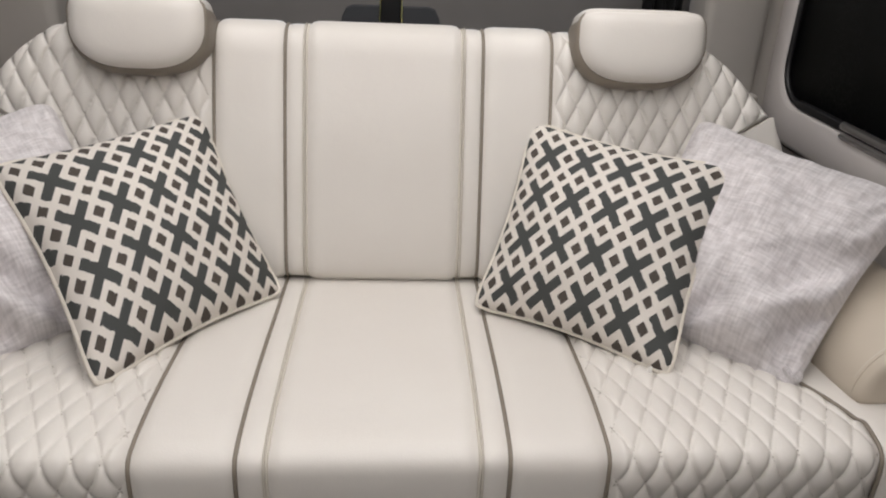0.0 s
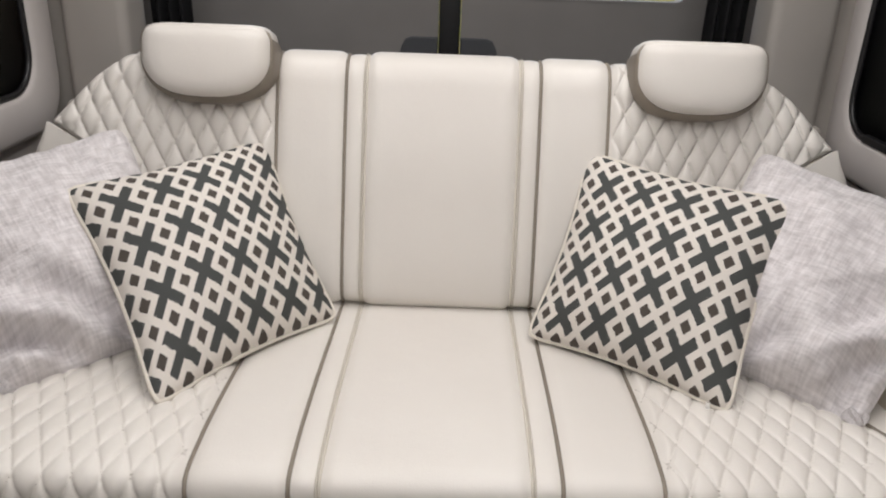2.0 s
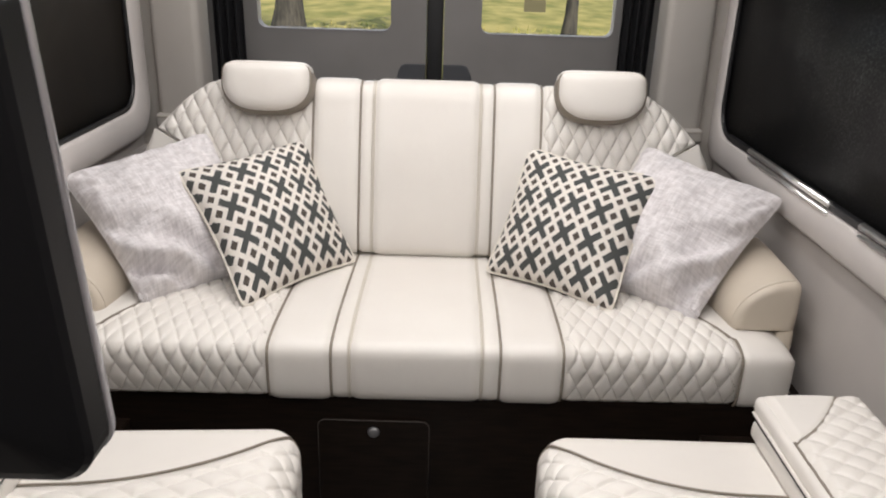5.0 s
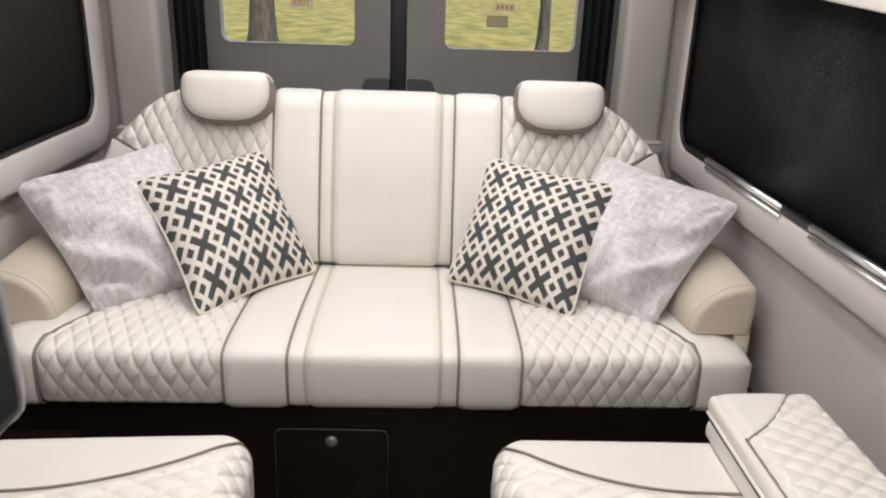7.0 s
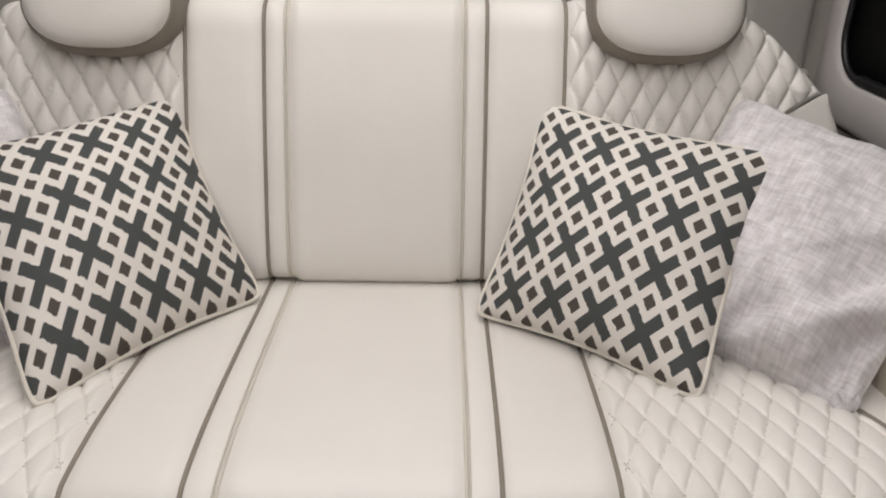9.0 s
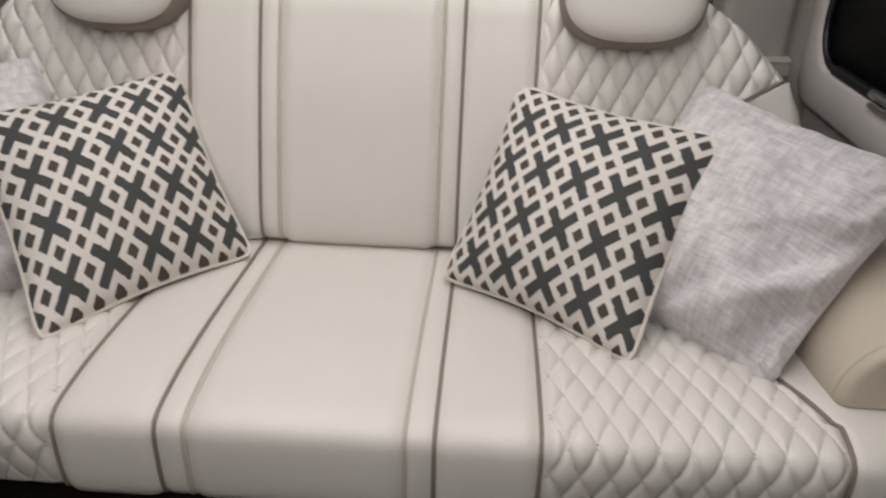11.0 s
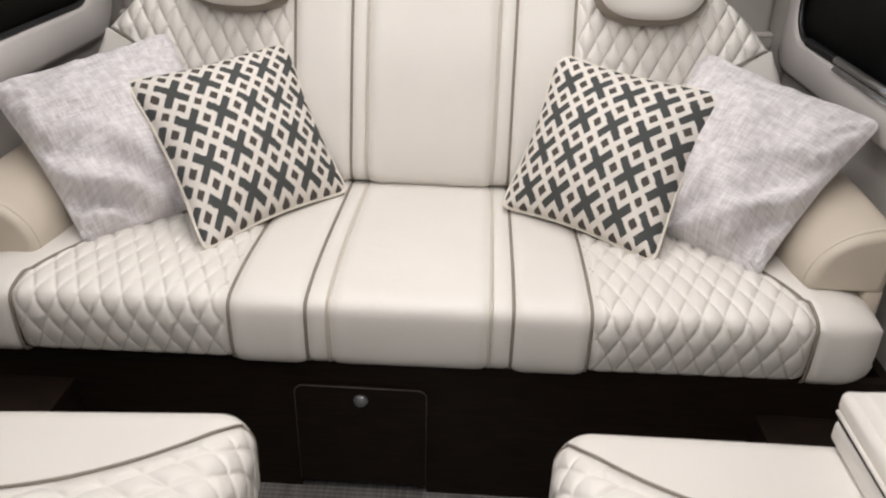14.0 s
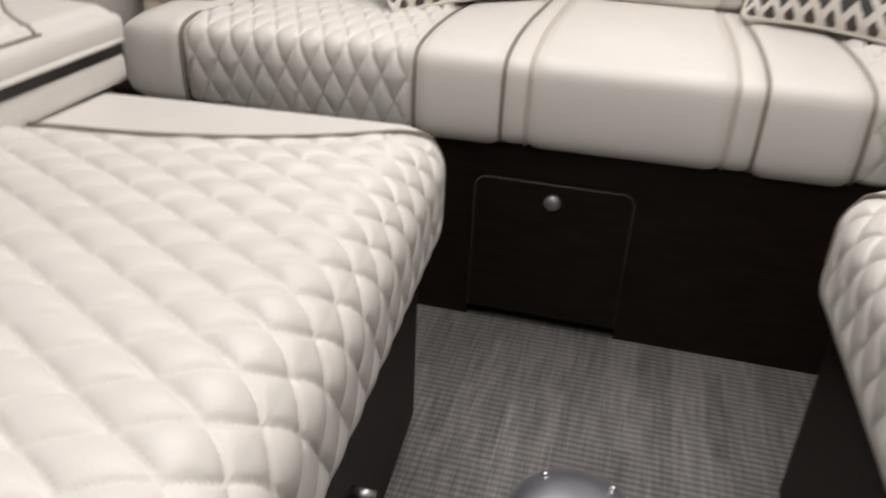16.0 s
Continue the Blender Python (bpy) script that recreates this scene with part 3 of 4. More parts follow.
for sg in (-1, 1):
    panel("seat_panel", seat, lambda s, g=sg: g * front_fade(0.145, 0.146)(s), lambda s, g=sg: g * front_fade(0.184, 0.188)(s), CREAM, sofa, step=0.01, dip=0.004)
    panel("seat_panel", seat, lambda s, g=sg: g * front_fade(0.184, 0.188)(s), lambda s, g=sg: g * front_fade(0.315, 0.328)(s), CREAM, sofa, step=0.01, dip=0.009)
    panel("quilted_seat_panel", seat, lambda s, g=sg: g * front_fade(0.315, 0.328)(s), lambda s, g=sg: g * seat_edge(s), CREAM, sofa, step=0.0022, dip=0.004, quilted=True, wide=0.36, label="diamond-quilted leather")
    panel("end_panel", seat, lambda s, g=sg: g * seat_edge(s), lambda s, g=sg: g * 0.858, CREAM, sofa, step=0.01, dip=0.007, tuck=0.030, wide=0.15, turn_at=0.42)
    welt("piping", seat, lambda s, g=sg: g * front_fade(0.184, 0.188)(s), TAUPE, sofa)
    welt("piping", seat, lambda s, g=sg: g * front_fade(0.315, 0.328)(s), TAUPE, sofa)
    welt("piping", seat, lambda s, g=sg: g * seat_edge(s), TAUPE, sofa, h=0.004, n=100)
    welt("seam", seat, lambda s, g=sg: g * front_fade(0.145, 0.146)(s), SEAM, sofa, r=0.0025, h=0.002)
    welt("seam", seat, lambda s, g=sg: g * front_fade(0.149, 0.150)(s), SEAM, sofa, r=0.0014, h=0.0045)
panel("centre_seat_panel", seat, const(-0.1455), const(0.1455), CREAM, sofa, step=0.01, dip=0.007)
part("seat_core", box(-0.80, 0.80, -0.485, 0.08, 0.318, 0.425, 0.03, 4), CREAM, sofa)

OUT_Z = [0.40, 0.60, 0.68, 0.74, 0.786, 0.82, 0.85, 0.88, 0.90, 0.915, 0.95]
OUT_X = [0.82, 0.812, 0.792, 0.772, 0.746, 0.718, 0.690, 0.656, 0.628, 0.600, 0.600]


def z_of(s):
    z = back.at(s)[0][1]
    return 0.93 if s > 0.9 else z


def back_out(s):
    return float(np.interp(z_of(s), OUT_Z, OUT_X))


def back_quilt(s):
    z = z_of(s)
    return min(back_out(s), float(np.interp(z, [0.45, 0.60, 0.70, 0.745, 0.79, 0.80], [0.53, 0.55, 0.60, 0.665, 0.75, 0.9])))


def edge_tuck(s):
    """The quilting turns back where it forms the shoulder's edge."""
    return 0.014 * min(1, max(0, (z_of(s) - 0.755) / 0.03)) + 0.010 * min(1, max(0, (z_of(s) - 0.79) / 0.04))


for sg in (-1, 1):
    panel("back_panel", back, lambda s, g=sg: g * 0.144, lambda s, g=sg: g * 0.183, CREAM, sofa, step=0.01, dip=0.004)
    panel("back_panel", back, lambda s, g=sg: g * 0.183, lambda s, g=sg: g * 0.312, CREAM, sofa, step=0.01, dip=0.009)
    panel("quilted_back_panel", back, lambda s, g=sg: g * 0.312, lambda s, g=sg: g * back_quilt(s), CREAM, sofa, step=0.0022, dip=0.006, quilted=True, wide=0.36, tuck=edge_tuck, label="diamond-quilted leather")
    s_end = max(k / 200 for k in range(200) if back_quilt(k / 200) < back_out(k / 200) - 0.002 and k < 170)
    panel("shoulder_panel", back, lambda s, g=sg: g * (back_quilt(s) - 0.001), lambda s, g=sg: g * back_out(s), CREAM, sofa, s1=s_end, step=0.008, dip=0.006, tuck=0.014, wide=0.2)
    welt("piping", back, lambda s, g=sg: g * 0.183, TAUPE, sofa)
    welt("piping", back, lambda s, g=sg: g * 0.312, TAUPE, sofa)
    welt("piping", back, lambda s, g=sg: g * back_quilt(s), TAUPE, sofa, s1=s_end - 0.02, h=-0.002)
    welt("seam", back, lambda s, g=sg: g * 0.144, SEAM, sofa, r=0.0025, h=0.002)
    welt("seam", back, lambda s, g=sg: g * 0.149, SEAM, sofa, r=0.0014, h=0.0045)
panel("centre_back_panel", back, const(-0.1445), const(0.1445), CREAM, sofa, step=0.01, dip=0.010)
# solid body of the backrest behind the leather
core = [(-x + 0.02, z - 0.012) for z, x in zip(OUT_Z[1:-1], OUT_X[1:-1])]
core = [(-0.80, 0.45)] + core + [(-x, z) for x, z in core[::-1]] + [(0.80, 0.45)]


def core_place(a, b, d):
    return (a, float(np.interp(b, [0.45, 0.53, 0.75, 0.95], [0.0, 0.0, 0.06, 0.125])) + d, b)


part("back_core", prism(core, core_place, 0.008, 0.085), CREAM, sofa, smooth=False)
part("lower_roll", tube([(-0.50, 0.035, 0.462), (0.5, 0.035, 0.462)], 0.022, 12), TAUPE, sofa)

# headrests
def headrest(cx):
    W2, up, down = 0.116, 0.052, 0.072
    outl = []
    for k in range(40):
        a = 2 * math.pi * k / 40
        ca, sa = math.cos(a), math.sin(a)
        if sa >= 0:
            outl.append((W2 * math.copysign(abs(ca) ** 0.26, ca), up * abs(sa) ** 0.36))
        else:
            outl.append((W2 * math.copysign(abs(ca) ** 0.72, ca), -down * abs(sa) ** 0.98))
    tilt = Matrix.Translation((cx, 0.065, 0.914)) @ Matrix.Rotation(radians(-16), 4, "X")

    def ring(bm, k, y, lift=0.0):
        return [bm.verts.new(tilt @ Vector((x * k, y, z * k + lift))) for x, z in outl]

    def loft(rows, cap):
        bm = bmesh.new()
        R = [ring(bm, *r) for r in rows]
        for A, B in zip(R, R[1:]):
            for i in range(40):
                bm.faces.new((A[i], A[(i + 1) % 40], B[(i + 1) % 40], B[i]))
        if cap[0]:
            bm.faces.new(R[0])
        if cap[1]:
            bm.faces.new(R[-1])
        return bm

    hr = part("headrest", loft([(0.02, -0.052), (0.35, -0.0515), (0.6, -0.050), (0.8, -0.047), (0.92, -0.040), (0.985, -0.030), (1.0, -0.022)], (1, 0)), CREAM, sofa, "cream leather headrest edged in taupe")
    part("side_band", loft([(1.0, -0.024, 0.0), (1.025, -0.021, -0.004), (1.045, -0.006, -0.007), (1.05, 0.03, -0.007), (1.03, 0.06, -0.006), (0.95, 0.075, 0.0)], (0, 1)), TAUPE, hr, "taupe leather edge band")
    part("top_pad", loft([(0.96, -0.030, 0.006), (1.0, 0.0, 0.010), (1.0, 0.04, 0.010), (0.95, 0.078, 0.006)], (1, 1)), CREAM, hr)
    part("piping", tube([tilt @ Vector((x * 1.004, -0.021, z * 1.004)) for x, z in outl], 0.0035, closed=True), TAUPE, hr)
    return hr


headrest(-0.43)
headrest(0.465)


def armrest(sg, lift):
    """A quarter-round leather arm on the seat's end, its curve rising from the seat to the wall, with a flat front."""
    rows = []
    for y, inset, z1, x0 in ((-0.424, 0.018, 0.572, 0.732), (-0.4235, 0.008, 0.572, 0.730), (-0.418, 0.0025, 0.574, 0.729), (-0.408, 0.0, 0.576, 0.727), (-0.36, 0, 0.580, 0.718),
                             (-0.24, 0, 0.586, 0.704), (-0.15, 0, 0.586, 0.702), (-0.12, 0.02, 0.58, 0.71)):
        x1, z0, z1 = 0.872, 0.452 + lift, z1 + lift
        x0, x1, z0, z1 = x0 + inset, x1 - inset, z0 + inset * 0.5, z1 - inset
        ring = [(x0 + 0.003, z0)]
        for j in range(15):
            th = math.pi / 2 * j / 14
            ring.append((x0 + (x1 - 0.014 - x0) * (1 - math.cos(th) ** 1.08), z0 + 0.012 + (z1 - z0 - 0.012) * math.sin(th) ** 0.98))
        ring += [(x1 - 0.006, z1 - 0.003), (x1, z1 - 0.012), (x1 + 0.002, (z0 + z1) / 2), (x1, z0)]
        rows.append([(sg * x, y, z) for x, z in ring])
    bm = bmesh.new()
    R = [[bm.verts.new(p) for p in r] for r in rows]
    for A, B in zip(R, R[1:]):
        for i in range(len(A)):
            j = (i + 1) % len(A)
            bm.faces.new((A[i], A[j], B[j], B[i]))
    bm.faces.new(R[0])
    bm.faces.new(R[-1])
    ar = part("armrest", bm, ARM, sofa, "quarter-round sand-coloured leather armrest")
    part("arm_foot", box(sg * 0.835, sg * 0.873, -0.422, -0.30, 0.36, 0.47, 0.008), ARM, ar)
    part("seam", tube([(x, y, z + 0.0004) for x, y, z in rows[3][1:16]], 0.0012, 6), ARM, ar)
    part("seam", tube([(x, y + 0.006, z + 0.0004) for x, y, z in rows[3][1:16]], 0.0011, 6), SEAM, ar)
    return ar


armrest(-1, 0.003)
armrest(1, 0.011)

# plinth under the sofa with an access door
base = empty("sofa_plinth", "dark brown wood plinth under the sofa", "plinth")
part("front_board", prism([(-0.90, -0.022), (-0.226, -0.022), (-0.226, 0.0), (0.036, 0.0), (0.036, -0.022), (0.90, -0.022), (0.90, 0.318), (-0.90, 0.318)], lambda a, b, d: (a, d, b), -0.505, -0.485), WOOD, base, smooth=False)
part("toe_board", box(-0.23, 0.04, -0.484, -0.47, -0.022, 0.05), WOOD, base, smooth=False)
part("side_board", box(-0.90, -0.88, -0.485, 0.10, -0.022, 0.318), WOOD, base, smooth=False)
part("side_board", box(0.88, 0.90, -0.485, 0.10, -0.022, 0.318), WOOD, base, smooth=False)
part("rear_board", box(-0.88, 0.88, 0.08, 0.10, -0.022, 0.43), WOOD, base, smooth=False)
hatch = part("access_door", prism([(-0.224, 0.002), (0.034, 0.002)] + [p for p in rounded(-0.224, 0.034, 0.012, 0.250, 0.018) if p[1] > 0.1], lambda a, b, d: (a, d, b), -0.512, -0.5055, 0.002, 2), WOOD, base, "dark wood access door", smooth=False)
hatch_lock = bmesh.new()
bmesh.ops.create_cone(hatch_lock, cap_ends=True, segments=28, radius1=0.0145, radius2=0.012, depth=0.006, matrix=pose(-0.095, -0.5145, 0.219, 90, 0, 0))
part("push_lock", hatch_lock, DULL, hatch, "dull steel push lock")
# highlight along the door's edge, put in as a thin paler line
part("edge_line", tube([(a, -0.5125, b) for a, b in [(-0.224, 0.004)] + [p for p in rounded(-0.224, 0.034, 0.012, 0.250, 0.018) if p[1] > 0.1][::-1] + [(0.034, 0.004)]], 0.0011, 6), EDGEGLINT, hatch, "paler line painted for the edge's highlight")
for sg in (-1, 1):
    tagged(part("wheel_box", box(sg * 0.66, sg * 0.90, -1.6, -0.507, -0.022, 0.235, 0.004), WOOD, smooth=False), "dark brown wooden box along the van wall", "box")


# ---- pillows ----
def pillow(name, corners, thick, material, label, cord=None, wrinkle=0.0, seed=1, pin=0.12, low=0):
    """corners: top left, top right, bottom right, bottom left of the cushion's seam. low: 1 or -1, the side of the bottom corner that it stands on."""
    th = empty(name, label, "pillow", "sofa pillows")
    A, B, C, D = [Vector(c) for c in corners]
    nrm = (B - A).cross(D - A).normalized()

    def seam(u, v):
        fray = 0.010 * noise.noise(Vector((u * 3 + seed, v * 3, 2.0))) if wrinkle > 0.01 else 0.0
        uu, vv = u * (1 - pin * (1 - v * v) + fray), v * (1 - pin * (1 - u * u) + fray)
        tip = 1.035 - (0.055 * abs(u * v) ** 9 if cord else 0.070 * abs(u * v) ** 8)
        uu, vv = uu * tip, vv * tip
        return A.lerp(B, (uu + 1) / 2).lerp(D.lerp(C, (uu + 1) / 2), (vv + 1) / 2)

    def body(side):
        def fn(a, b):
            u, v = 2 * a - 1, 2 * b - 1
            k = max(0, (1 - u * u) * (1 - v * v))
            h = thick * k ** 0.50 * (1 - 0.08 * (u * u + v * v))
            if wrinkle:
                q = Vector((u * 2.2 + seed, v * 2.2, seed * 3.1))
                h += wrinkle * noise.noise(q) * k ** 0.3 + wrinkle * 0.5 * noise.noise(Vector((u * 5 + v * 3, v * 6 - u * 2, seed))) * (1 - k) * min(1, k * 12)
            if low:
                d = (u * low + v) / 2
                e = (u * low - v) / 2
                wave = math.sin(15 * d + 4.5 * noise.noise(Vector((u * 1.7, v * 1.7, seed))))
                h += 0.030 * (1 - (1 - wave) ** 1.7 / 1.6) * max(0, min(1, d * 2.6 - 0.2)) * math.exp(-(e * 1.4) ** 2) * min(1, k * 7)
                h += 0.004 * math.sin(34 * d + 9 * noise.noise(Vector((u * 2.3, v * 2.3, seed + 5)))) * max(0, min(1, (abs(u) + abs(v) - 0.9) * 2)) * min(1, k * 12)
                h += 0.008 * math.sin(9 * e + 4 * d) * max(0, -d + 0.1) * min(1, k * 6)
            return seam(u, v) + nrm * side * h
        return sheet(60, 60, fn)
    part("front_face", body(-1), material, th)
    part("back_face", body(0.45), material, th)
    if low:
        # the gathered corner on which it stands
        base, mid = seam(low * 0.97, 0.97), seam(0, 0)
        out = (base - mid).normalized()
        side_ = out.cross(nrm).normalized()

        def knot(a, b):
            ang, lat = 2 * math.pi * a, math.pi * b
            r = 0.0135 * (1 + 0.28 * math.sin(5 * ang + 2 * lat) * math.sin(lat))
            return base + out * (0.017 * math.cos(lat) - 0.006) + (side_ * math.cos(ang) * 1.15 + nrm * math.sin(ang)) * r * math.sin(lat) + Vector((0, 0, 0.004))
        part("gathered_corner", sheet(40, 16, knot), material, th)
    edge = []
    for k in range(200):
        s = k / 50
        i, f = int(s), s - int(s)
        edge.append(seam(*[(2 * f - 1, -1), (1, 2 * f - 1), (1 - 2 * f, 1), (-1, 1 - 2 * f)][i]))
    part("edge_cord", tube(edge, 0.0042 if cord else 0.0012, 7, closed=True), cord or material, th)
    return th


W_R = [(0.598, 0.040, 0.785), (0.886, -0.212, 0.722), (0.650, -0.380, 0.466), (0.395, -0.150, 0.475)]
pillow("white_pillow", W_R, 0.098, LINEN, "off-white slubbed linen pillow leaning on the sofa armrest", wrinkle=0.024, seed=3, pin=0.075, low=1)
pillow("white_pillow", [(-W_R[1][0], *W_R[1][1:]), (-W_R[0][0], *W_R[0][1:]), (-W_R[3][0], *W_R[3][1:]), (-W_R[2][0], *W_R[2][1:])], 0.098, LINEN, "off-white slubbed linen pillow leaning on the sofa armrest", wrinkle=0.024, seed=8, pin=0.075, low=-1)
P_R = [(0.282, 0.058, 0.763), (0.612, -0.109, 0.735), (0.458, -0.358, 0.472), (0.170, -0.140, 0.476)]
pr = pillow("patterned_pillow", P_R, 0.092, LATTICE, "cream cotton pillow with a grey lattice print and corded edge", CORD, wrinkle=0.008, seed=5, pin=0.095)
P_L = [(-0.614, -0.167, 0.728), (-0.338, 0.058, 0.766), (-0.185, -0.087, 0.471), (-0.408, -0.396, 0.473)]
pillow("patterned_pillow", P_L, 0.092, LATTICE, "cream cotton pillow with a grey lattice print and corded edge", CORD, wrinkle=0.008, seed=11, pin=0.095)
zp = bmesh.new()
bmesh.ops.create_cube(zp, size=1, matrix=Matrix.LocRotScale((0.428, -0.352, 0.474), None, (0.006, 0.004, 0.022)))
part("zip_pull", zp, CHROME, pr, "small metal zip pull", smooth=False)


# ---- the two seats in front of the sofa ----
SW, SH = 0.080, 0.048


def seat_unit(sg, xin, xout, yf, yb, arm):
    """A quilted seat on a dark pedestal. xin: the side by the aisle; yf: the edge facing the sofa."""
    st_ = empty("seat", "cream quilted leather seat cushion on a dark pedestal", "seat", "seats facing the sofa")
    top, bot, R = 0.425, 0.285, 0.058
    X0, X1 = xin, xout

    def strip(a):
        """Distance from the front edge at which the quilting begins, over the width a."""
        return 0.040 + 0.162 * (1 - (1 - min(1, a / 0.62)) ** 2)

    xs = 1 if X1 > X0 else -1
    wtop, dep = abs(X1 - X0), abs(yf - yb)

    def rounded_at(xi, yi, dz):
        """A point of the cushion's skin: xi from the aisle side, yi from the front edge, dz below the top."""
        ci, cj, ck = max(xi, R), max(yi, R), min(max(dz, R), top - bot - 0.02)
        d = Vector((xi - ci, yi - cj, dz - ck))
        if d.length < 1e-6:
            d = Vector((0, 0, -1))
        d.normalize()
        wide = max(0, min(1, xi / wtop))
        inq = yi - strip(wide) if dz < R or xi < R else -1
        crown = 0.012 * math.sin(math.pi * wide) * math.sin(math.pi * max(0, min(1, yi / dep))) if dz == 0 else 0
        l1, l2 = xi - dz, yi
        q = 0.0
        if inq > 0 and not (yi <= 0):
            edge = min(1, inq / (0.03 if xi > R else 0.05)) * min(1, max(0, (top - bot - dz)) / 0.03)
            q = quilt(l1, l2, SW, SH, 0.0122 - 0.0050 * min(1, max(dz, (R - xi) * 0.8, 0) / 0.05), 0.38) * edge
        p = Vector((ci, cj, ck)) + d * (R + q + crown)
        return Vector((X0 + xs * p.x, yf - p.y, top - p.z))

    H = top - bot
    cush = part("cushion", sheet(220, 290, lambda a, b: rounded_at(wtop * a, dep * b, 0)), CREAM, st_, "diamond-quilted cream leather cushion")

    def on_cushion(x, l):
        if x > 0 and l > strip(x / wtop) + 0.012:
            return rounded_at(x, l, 0)
        return rounded_at(0, l, -x) if x <= 0 and l > strip(0) + 0.05 else None
    part("stitching", stitches(on_cushion, -H * 0.75, wtop - 0.01, 0.03, dep * 0.75, SW, SH, 0.0007), THREAD, cush, "tone-on-tone thread")
    part("side_face", sheet(44, 290, lambda a, b: rounded_at(0, dep * b, H * a)), CREAM, cush)
    part("front_face", sheet(180, 12, lambda a, b: rounded_at(wtop * a, 0, H * b)), CREAM, cush)
    xa, xb = min(X0, X1), max(X0, X1)
    part("cushion_core", box(xa + 0.02, xb - 0.004, yb, yf - 0.02, bot, top - 0.03, 0.035, 3), CREAM, st_)
    pts = [rounded_at(0, strip(0), 0.10 - 0.10 * k / 10) for k in range(10)]
    pts += [rounded_at(wtop * k / 60, strip(k / 60), 0) + Vector((0, 0, 0.0035)) for k in range(61)]
    part("piping", tube(pts, 0.0024), TAUPE, st_)
    part("pedestal", box(xa + 0.03, xb - 0.03, yb + 0.05, yf - 0.035, -0.022, bot + 0.01, 0.008), WOOD, st_, "dark seat pedestal", smooth=False)
    kb = bmesh.new()
    bmesh.ops.create_cone(kb, cap_ends=True, segments=16, radius1=0.008, radius2=0.006, depth=0.026, matrix=pose(X0 + xs * 0.018, -1.115, 0.13, 0, 90, 0))
    part("release_knob", kb, CHROME, st_, "chrome release knob")
    # padded arm lying on the outer side
    ax0, ax1, az, ayf = arm
    pw, pl_ = ax1 - ax0, ayf - yb
    am = part("arm_pad", box(ax0, ax1, yb, ayf, az - 0.040, az - 0.004, 0.012, 4), CREAM, st_, "quilted leather arm pad")

    def border(a):
        """How far behind the pad's front the quilting begins; a runs from the aisle side outwards."""
        return 0.158 - 0.142 * min(1, a / 0.70) ** 1.5

    def across(a):
        return ax0 + pw * a if sg > 0 else ax1 - pw * a

    def afn(a, b):
        run = pl_ * b
        e = min(a * pw, (1 - a) * pw, run) / 0.020
        drop = -0.014 * (1 - min(1, e)) ** 2
        past = run - border(a)
        q = 0.004 + 0.006 * math.sin(math.pi * a) + (quilt(pw * a, run, 0.055, 0.044, 0.0085, 0.28) if past > 0 else 0.003)
        return (across(0.02 + 0.96 * a), ayf - 0.004 - (pl_ - 0.01) * b, az - 0.001 + drop + q * min(1, e) * min(1, 0.6 + abs(past) / 0.02))
    part("quilted_top", sheet(70, 220, afn), CREAM, am)
    part("arm_core", box(ax0 + 0.002, ax1 - 0.002, yb, ayf - 0.003, top + 0.005, az - 0.053, 0.012, 4), CREAM, st_)
    inner = ax0 if sg > 0 else ax1
    part("edge_welt", tube([(inner, ayf - 0.012 - (pl_ - 0.02) * k / 12, az - 0.036) for k in range(13)], 0.0035), CREAM, am)
    # black boxes under the arm's core and pad stand in for shade in the gaps
    part("foot_gap_shade", box(ax0 + 0.010, ax1 - 0.010, yb, ayf - 0.035, top - 0.014, top + 0.006), BLACK, st_, "black strip standing in for the gap's shade", smooth=False)
    part("arm_gap_shade", box(ax0 + 0.006, ax1 - 0.006, yb, ayf - 0.008, az - 0.055, az - 0.038), BLACK, st_, "black strip standing in for the gap's shade", smooth=False)
    part("piping", tube([(across(1 - 0.012 / pw), ayf - 0.02 - (pl_ - 0.03) * k / 20, az - 0.006) for k in range(21)], 0.003), TAUPE, am)
    part("piping", tube([(across(0.012 / pw), ayf - border(0.1) - (pl_ - 0.22) * k / 20, az - 0.004) for k in range(21)], 0.003), TAUPE, am)
    part("piping", tube([(x, y, z + 0.001) for x, y, z in (afn(0.04 + 0.68 * k / 24, border(0.04 + 0.68 * k / 24) / pl_) for k in range(25))], 0.003), TAUPE, am)
    return st_


turn = Matrix.Translation((-0.21, -0.80, 0)) @ Matrix.Rotation(radians(4), 4, "Z") @ Matrix.Translation((0.21, 0.80, 0))
seat_unit(-1, -0.205, -0.79, -0.765, -1.55, (-0.865, -0.638, 0.522, -0.760)).matrix_world = turn
seat_unit(1, 0.243, 0.77, -0.768, -1.55, (0.636, 0.835, 0.522, -0.785))

